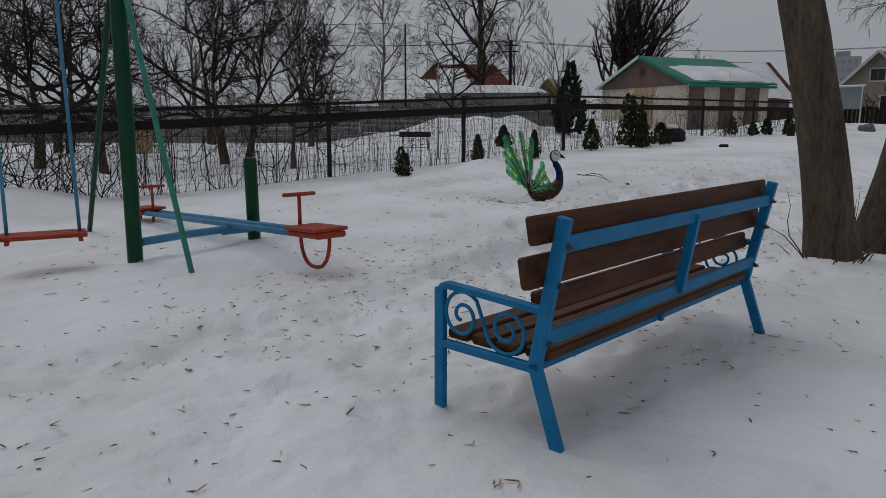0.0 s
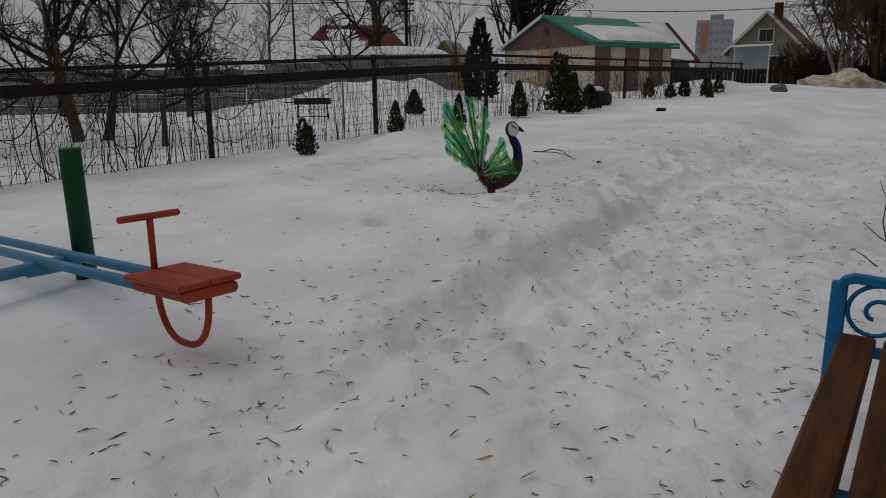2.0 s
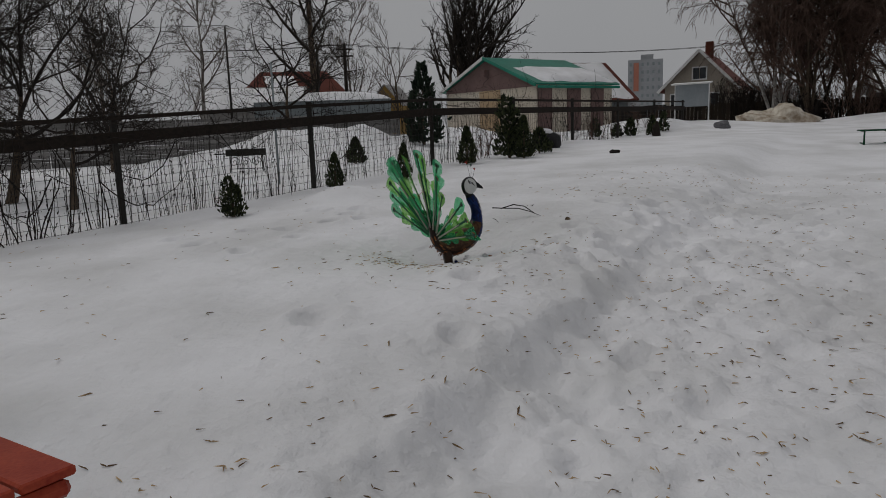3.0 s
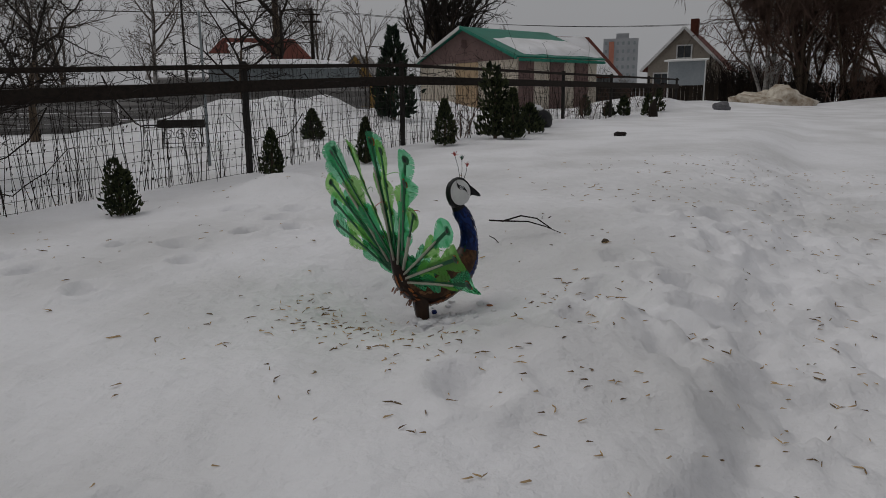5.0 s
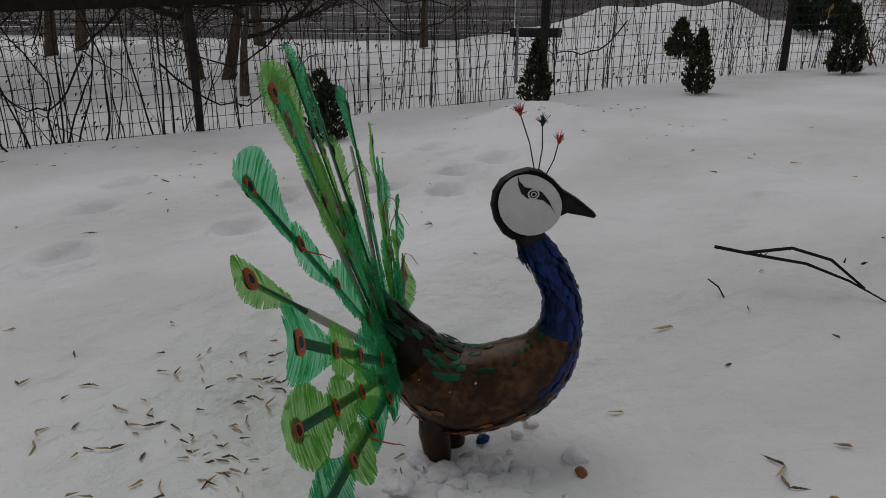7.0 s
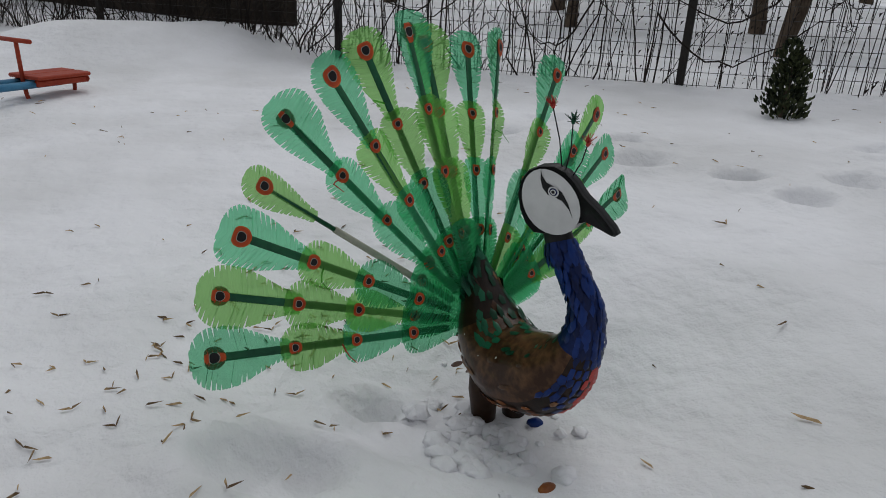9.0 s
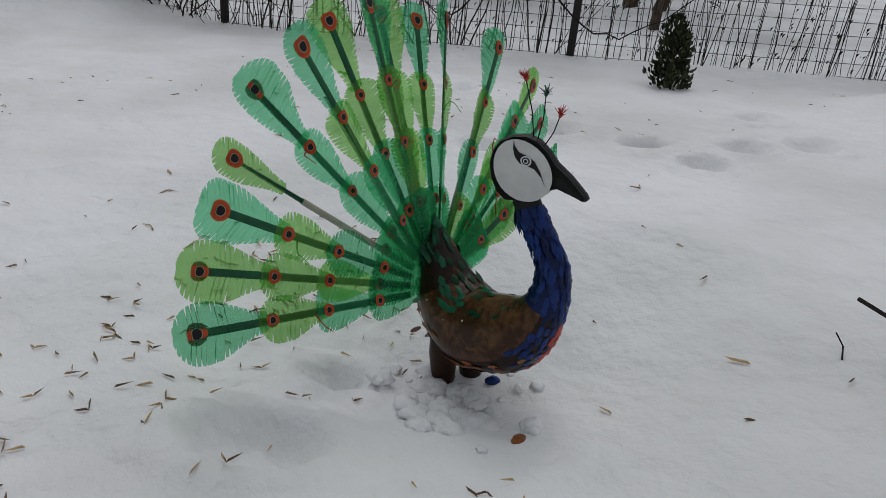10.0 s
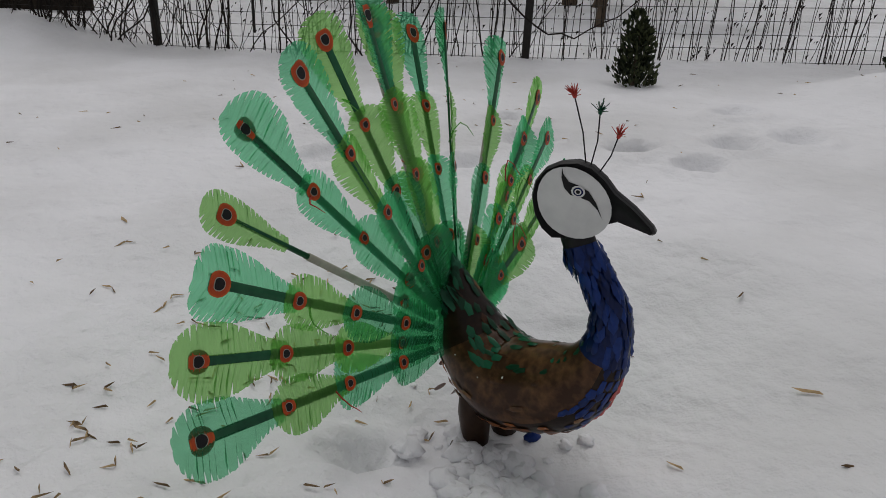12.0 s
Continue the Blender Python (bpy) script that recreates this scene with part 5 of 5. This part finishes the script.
    # tuft of long narrow green strips where the tail begins
    for k in range(110):
        a = r.uniform(-2.1, 2.1)
        c = P(-0.10, 0.33)
        up = Vector((0, 0, 1)) * math.cos(a) * 0.8 + n * math.sin(a) + d * 0.45 * math.cos(a)
        p0 = P(-0.062, 0.338) + up * 0.050
        way = (-d * 0.72 + Vector((0, 0, 0.62)) + up * r.uniform(-0.42, -0.12) + n * r.gauss(0, 0.12)).normalized()
        sd = way.cross(up).normalized() * r.uniform(0.004, 0.008)
        ln = r.uniform(0.05, 0.09)
        g.add([p0 - sd, p0 + sd, p0 + way * ln * 0.7 + sd + up * 0.01, p0 + way * ln, p0 + way * ln * 0.7 - sd + up * 0.012], [(0, 1, 2, 3, 4)], GREEN if r.random() < 0.7 else DARK)

    # chips of white paint and bare plastic on the flanks
    for k in range(13):
        c, tan, up, wide, ring = rings[r.randint(10, 30)]
        a = r.choice((-1, 1)) * r.uniform(0.9, 2.3)
        out = (d * (up[0] * math.cos(a)) + Vector((0, 0, up[1] * math.cos(a))) + n * math.sin(a) * wide).normalized()
        at = P(c.x + up[0] * math.cos(a) * c.z, c.y + up[1] * math.cos(a) * c.z, math.sin(a) * c.z * wide) + out * 0.0035
        one = out.orthogonal().normalized()
        two = out.cross(one)
        w = r.uniform(0.0015, 0.004)
        g.add([at + (one * math.cos(b) * r.uniform(0.4, 1.5) + two * math.sin(b) * r.uniform(0.3, 1.0)) * w for b in (0, 0.9, 1.8, 2.7, 3.6, 4.5, 5.4)], [tuple(range(7))], BARE if k % 3 else WHITE)

    # legs
    for s, q, zz in ((0.0, -0.035, -0.06), (0.018, 0.045, -0.04)):
        pts = [P(s + 0.005, 0.22, q), P(s, 0.14, q), P(s + 0.008, 0.08, q), P(s + 0.016, zz, q)]
        g.tube(pts, [0.04, 0.037, 0.031, 0.028], 12, DARK)

    # flat painted head
    hx = Vector((0.82, 0.57, 0)).normalized()
    hn = Vector((-0.57, 0.82, 0)).normalized()
    ho = Vector((1.302, 7.915, 0))
    H = lambda a, z, q=0.0: ho + hx * a + hn * q + Vector((0, 0, z))
    outline = [(-0.094, 0.700), (-0.090, 0.728), (-0.075, 0.752), (-0.05, 0.767), (-0.02, 0.774), (0.006, 0.768), (0.03, 0.751), (0.05, 0.730), (0.085, 0.708), (0.118, 0.681), (0.124, 0.672), (0.120, 0.668), (0.095, 0.674), (0.062, 0.681), (0.045, 0.673),
               (0.02, 0.652), (-0.004, 0.638), (-0.026, 0.632), (-0.05, 0.628), (-0.07, 0.642), (-0.086, 0.668)]
    thick = 0.013
    m = len(outline)
    rim = lambda q, k: [H(-0.01 + (a + 0.01) * k, 0.70 + (z - 0.70) * k, q) for a, z in outline]
    verts = rim(-thick, 0.965) + rim(-thick * 0.6, 1.0) + rim(thick * 0.6, 1.0) + rim(thick, 0.965)
    faces = [(j * m + i, j * m + (i + 1) % m, (j + 1) * m + (i + 1) % m, (j + 1) * m + i) for j in range(3) for i in range(m)]
    g.add(verts, faces + [tuple(range(m)), tuple(range(4 * m - 1, 3 * m - 1, -1))], BLACK)
    for q in (-1, 1):
        face = []
        for k in range(28):
            b = 2 * math.pi * k / 28
            face.append(H(-0.021 + 0.0655 * math.cos(b) * (1.0 + 0.06 * math.cos(b)), 0.7005 + 0.0625 * math.sin(b) - 0.008 * math.cos(b), q * (thick + 0.0012)))
        g.add(face, [tuple(range(28))], WHITE)
        lid = [(-0.036, 0.748), (-0.033, 0.738), (-0.024, 0.728), (-0.010, 0.725), (0.004, 0.719), (0.016, 0.704), (0.028, 0.680), (0.019, 0.694), (0.006, 0.705), (-0.008, 0.708), (-0.020, 0.709), (-0.030, 0.718), (-0.035, 0.732)]
        g.add([H(-0.012 + (a + 0.010) * 1.25, 0.724 + (z - 0.7165) * 1.2, q * (thick + 0.0022)) for a, z in lid], [tuple(range(len(lid)))], BLACK)
        for rad, mt, lay in ((0.0085, WHITE, 0.003), (0.0062, BLUE, 0.0036), (0.0042, WHITE, 0.0042), (0.0026, BLACK, 0.0048)):
            g.add([H(-0.012 + 1.25 * rad * math.cos(b * 0.5236) * 1.15, 0.7235 + 1.25 * rad * math.sin(b * 0.5236), q * (thick + lay)) for b in range(12)], [tuple(range(12))], mt)

    # crest of wires with tassels
    for (s0, z0), (s1, z1), mt in (((-0.008, 0.768), (-0.040, 0.876), RED), ((0.0, 0.766), (0.004, 0.855), GREEN), ((0.016, 0.758), (0.038, 0.820), RED)):
        a, b = H(s0, z0), H(s1, z1)
        g.tube([a, a.lerp(b, 0.5) + hx * 0.004, b], 0.0013, 5, BLACK)
        g.tube([b, b + (b - a).normalized() * 0.008], [0.003, 0.005], 6, mt)
        for k in range(26):
            way = ((b - a).normalized() + Vector((r.gauss(0, 0.6), r.gauss(0, 0.6), r.gauss(0, 0.4)))).normalized()
            g.tube([b + Vector((0, 0, 0.004)), b + Vector((0, 0, 0.004)) + way * r.uniform(0.012, 0.024)], [0.0011, 0.0006], 3, mt)

    # tail fan
    hub = Vector((1.002, 7.881, 0.2665))
    nf = Vector((0.868, 0.3874, 0.3107)).normalized()
    e1 = Vector((-0.4076, 0.9132, 0)).normalized()
    e2 = nf.cross(e1).normalized()

    def blade(at, way, sd, nrm, ln, w, mt, seed, curl, open_tip):
        """One fringed leaf of film; way points outwards along the feather."""
        q = random.Random(seed)
        steps = 126
        left, right, mid = [], [], []
        for i in range(steps + 1):
            t = i / steps
            prof = (0.36 + 0.64 * smooth(0.0, 0.62, t)) * (1 if t < 0.72 else math.cos((t - 0.72) / 0.28 * math.pi / 2) ** 0.6)
            c = at + way * ln * t
            mid.append(c)
            for lst, sg in ((left, 1), (right, -1)):
                cut = q.uniform(0.15, 0.5) if i % 6 == 1 and q.random() < 0.85 else 0.03 * q.random() + 0.02 * (i % 6) / 6
                ww = w * prof * (1 - cut)
                lst.append(c + sd * sg * ww + way * ww * 0.34 + nrm * (curl * ww * ww * 9 + q.gauss(0, 0.0012)))
        verts = mid + left + right
        k = steps + 1
        fs = []
        for i in range(steps):
            fs += [(i, i + 1, k + i + 1, k + i), (i + 1, i, 2 * k + i, 2 * k + i + 1)]
        g.add(verts, fs, mt)

    def spot(at, way, sd, nrm, size):
        for side_sign in (-1, 1):
            # back discs: the look of light through green film, put in as dark green
            for k, (mt, sc, lay) in enumerate(((ORANGE, 1.0, 0.0022), (RUSTY, 0.86, 0.0028), (BARE, 0.53, 0.0034), (BLACK, 0.46, 0.0040)) if side_sign > 0 else ((STEM, 0.9, 0.0022), (BLACK, 0.46, 0.0028))):
                pts = []
                for j in range(18):
                    b = 2 * math.pi * j / 18
                    drop = 1 + 0.28 * max(0, math.cos(b)) ** 3 * (-1)
                    pts.append(at + (way * math.cos(b) * 1.12 * drop + sd * math.sin(b)) * size * sc + nrm * side_sign * lay)
                g.add(pts, [tuple(range(18))], mt)

    # angle, reach, offset from the plane, twist, kind of its outer leaf
    feathers = ((168, 0.684, 0.0, 8, 0), (158, 0.680, -0.005, 0, 1), (148, 0.680, 0.026, -6, 0), (137, 0.648, -0.05, 4, 1), (126, 0.704, -0.018, 0, 0), (117.5, 0.719, 0.055, 6, 0), (107, 0.721, 0.013, -5, 1), (98, 0.728, 0.031, 10, 0),
                (90, 0.705, -0.04, -12, 1), (77, 0.704, -0.067, 0, 0), (71, 0.72, -0.03, 30, 0), (56, 0.712, 0.007, 10, 0), (43, 0.56, 0.019, 5, 0), (41, 0.715, 0.01, 20, 1), (32, 0.667, 0.002, 14, 0), (20, 0.655, -0.01, 12, 0), (24, 0.34, 0.02, 0, 1))
    # order of green (T) and lime (L) leaves from the tip inwards
    leaves = {1: "LLLT", 4: "TTTT", 6: "LLTT", 7: "TLLT", 8: "LLLT", 11: "TLTL"}
    for idx, (ang, reach, off, twist, kind) in enumerate(feathers):
        a = radians(ang)
        tip = hub + e1 * math.cos(a) * reach + e2 * math.sin(a) * reach + nf * off
        root = hub + e1 * math.cos(a) * 0.10 + e2 * math.sin(a) * 0.13
        way = (tip - root).normalized()
        sd0 = nf.cross(way).normalized()
        sd = sd0 * math.cos(radians(twist)) + nf * math.sin(radians(twist))
        nrm = way.cross(sd).normalized()
        if nrm.dot(nf) < 0:
            nrm = -nrm
        total = (tip - root).length
        # flat stem strip on the back of the leaves
        bare = idx == 3
        stem_end = tip + way * 0.012
        mid_pt = root.lerp(stem_end, 0.5) + nf * 0.004
        if bare:
            g.tube([root, root.lerp(tip, 0.66)], [0.009, 0.008], 6, BARE)
            g.tube([root.lerp(tip, 0.64), stem_end], [0.006, 0.004], 6, STEM)
        else:
            strip = Matrix((way, sd, nrm)).transposed().to_4x4()
            strip.translation = mid_pt
            g.plank(total + 0.01, 0.0165, 0.004, strip, 0.0012, STEM)
            if idx in (0, 1, 2, 5, 7, 11):
                under = -nf * 0.009
                g.tube([root + under, mid_pt + under, root.lerp(tip, 0.8) + under], [0.0062, 0.006, 0.004], 6, BARE)
        n_leaf = 4 if total > 0.4 else 2
        spots = [1.0, 0.71, 0.46, 0.20] if n_leaf == 4 else [0.95, 0.45]
        for j, f in enumerate(spots):
            if bare and j in (1, 2):
                continue
            at = root.lerp(tip, f)
            mt = TEAL if (leaves.get(idx) or ("TLTT" if kind == 0 else "LTLT"))[j] == "T" else LIME
            ln = (0.215 if j == 0 else 0.19) * r.uniform(0.95, 1.06)
            w = (0.061 if j == 0 else 0.051) * r.uniform(0.94, 1.08)
            if bare and j == 0:
                ln, w, mt = 0.18, 0.042, LIME
            lay = nrm * (0.004 + 0.003 * j)
            blade(at + way * (0.045 if j == 0 else 0.03) - way * ln + lay, way, sd, nrm, ln, w, mt, idx * 10 + j, r.uniform(-0.6, 0.9), j)
            spot(at + lay, way, sd, nrm, (0.0205 if j == 0 else 0.0145) * r.uniform(0.9, 1.12))
        # curling ribbons
        if idx % 2 == 0:
            b0 = root.lerp(tip, r.uniform(0.45, 0.8))
            pts = [b0 + nrm * 0.05 * t + sd * (0.05 * t + 0.03 * math.sin(t * 3)) + Vector((0, 0, 0.03 * math.sin(t * 2.6))) for t in (0, 0.3, 0.6, 0.9, 1.2)]
            g.tube(pts, [0.002, 0.0018, 0.0015, 0.0012, 0.0008], 4, RED if idx % 4 == 0 else LIME)
    ob = part("peacock_figure", g, mats, smooth=True)
    tagged(ob, "peacock garden figure cut from coloured plastic bottles, tail fanned", "garden ornament")


build_peacock()


# ---- small things on the snow ----
def build_litter():
    """Fallen maple seeds and leaf scraps."""
    r = random.Random(31)
    g = Geo()

    def seed_wing(x, y, size, twin):
        a = r.uniform(0, 6.283)
        for k in range(2 if twin else 1):
            b = a + k * r.uniform(1.2, 2.6)
            way = Vector((math.cos(b), math.sin(b), r.uniform(-0.15, 0.3)))
            sd = Vector((-math.sin(b), math.cos(b), r.gauss(0, 0.25)))
            w = size * r.uniform(0.07, 0.13)
            base = Vector((x, y, height(x, y) + 0.004))
            up = Vector((0, 0, 0.0035))
            ring = [base + sd * w * 0.35, base + way * size * 0.22 + sd * w * 0.45, base + way * size * 0.65 + sd * w, base + way * size, base + way * size * 0.7 - sd * w * 0.35, base + way * size * 0.2 - sd * w * 0.4, base - way * size * 0.05]
            top = base + way * size * 0.12 + up * 1.6
            g.add(ring + [top], [(0, 1, 7), (1, 2, 7), (2, 3, 7), (3, 4, 7), (4, 5, 7), (5, 6, 7), (6, 0, 7)])

    for k in range(2100):
        y = r.uniform(0.2, 12.5)
        along = r.gauss(0, 1.0)
        x = 1.0 + (y - 5.1) * 0.66 + 0.75 + along * 1.15
        if r.random() < 0.42:
            x = r.uniform(-3.0, 5.5)
            if noise.noise(Vector((x * 0.9, y * 0.9, 3))) < -0.05:
                continue
        seed_wing(x, y, r.uniform(0.018, 0.042) if k % 5 else r.uniform(0.045, 0.065), r.random() < 0.2)
    for cx, cy, n, s in ((0.66, 7.78, 45, 0.16), (0.78, 7.5, 48, 0.2), (0.5, 7.55, 26, 0.25), (1.0, 7.12, 36, 0.2), (1.3, 6.7, 40, 0.28), (1.72, 7.5, 40, 0.16), (1.6, 6.1, 30, 0.3), (0.1, 4.3, 40, 0.3), (0.15, 3.8, 45, 0.3), (1.35, 4.0, 45, 0.3), (1.75, 4.1, 30, 0.3),
                         (-0.2, 3.0, 45, 0.5), (-0.9, 2.6, 30, 0.5), (1.9, 2.9, 60, 0.45), (2.3, 4.6, 45, 0.4), (2.0, 5.4, 70, 0.5), (2.9, 6.6, 70, 0.6)):
        for k in range(n):
            seed_wing(cx + r.gauss(0, s), cy + r.gauss(0, s), r.uniform(0.02, 0.038), r.random() < 0.3)
    ob = part("fallen_seeds", g, LITTER)
    tagged(ob, "scattered dry brown maple seeds on the snow", "leaf litter", kind="stuff")


build_litter()


def build_twig():
    r = random.Random(4)
    g = Geo()
    for pts in ([(1.58, 8.69, 0.12), (1.70, 8.69, 0.105), (1.82, 8.69, 0.09), (1.93, 8.70, 0.05), (2.03, 8.69, 0.0)], [(1.66, 8.71, 0.10), (1.78, 8.71, 0.125), (1.88, 8.71, 0.10), (1.97, 8.70, 0.03)]):
        g.tube([(x, y, height(x, y) + z) for x, y, z in pts], [0.0055, 0.005, 0.0045, 0.0035, 0.002][:len(pts)], 5)
    for k in range(7):
        x = r.uniform(1.63, 1.98)
        p = Vector((x, 8.70, height(x, 8.70) + 0.10))
        g.tube([p, p + Vector((r.gauss(0, 0.01), r.gauss(0, 0.01), 0.012))], [0.003, 0.001], 4)
    tagged(part("fallen_twig", g, TWIG), "thin forked bare twig lying on the snow", "twig")
    g = Geo()
    g.tube([(1.576, 8.66, height(1.576, 8.66) + 0.035), (1.608, 8.65, height(1.608, 8.65) + 0.02), (1.628, 8.63, height(1.628, 8.63))], 0.0025, 4)
    tagged(part("fallen_twig", g, TWIG), "short curved bare twig on the snow", "twig")


build_twig()


def small_lump(name, label, category, x, y, size, mat, seed, rough=0.3):
    g = Geo()
    g.lump(size, pose(x, y, height(x, y) + size[2] * 0.25, 0, 0, seed * 40), seed, rough, 7)
    tagged(part(name, g, mat, smooth=True), label, category)


small_lump("pine_cone", "dark pine cone lying on the snow", "cone", 2.2, 8.38, (0.028, 0.018, 0.016), BARK, 1.0)
small_lump("bottle_scrap", "blue scrap of bottle plastic in the snow", "plastic scrap", 1.17, 7.98, (0.022, 0.014, 0.012), PEA_BLUE, 2.0)
small_lump("bottle_scrap", "amber scrap of bottle plastic on the snow", "plastic scrap", 1.44, 7.885, (0.022, 0.013, 0.006), PEA_AMBER, 3.0)
rr = random.Random(15)
for k in range(62):
    a, q = rr.uniform(0, 6.28), abs(rr.gauss(0, 0.09)) + 0.02
    s = rr.uniform(0.008, 0.034)
    small_lump("snow_clod", "small crumbled lump of snow beside the figure", "snow lump", 1.23 + math.cos(a) * q * 1.3, 7.83 + math.sin(a) * q, (s, s * 0.9, s * 0.5), SNOW, k * 0.7, 0.5)
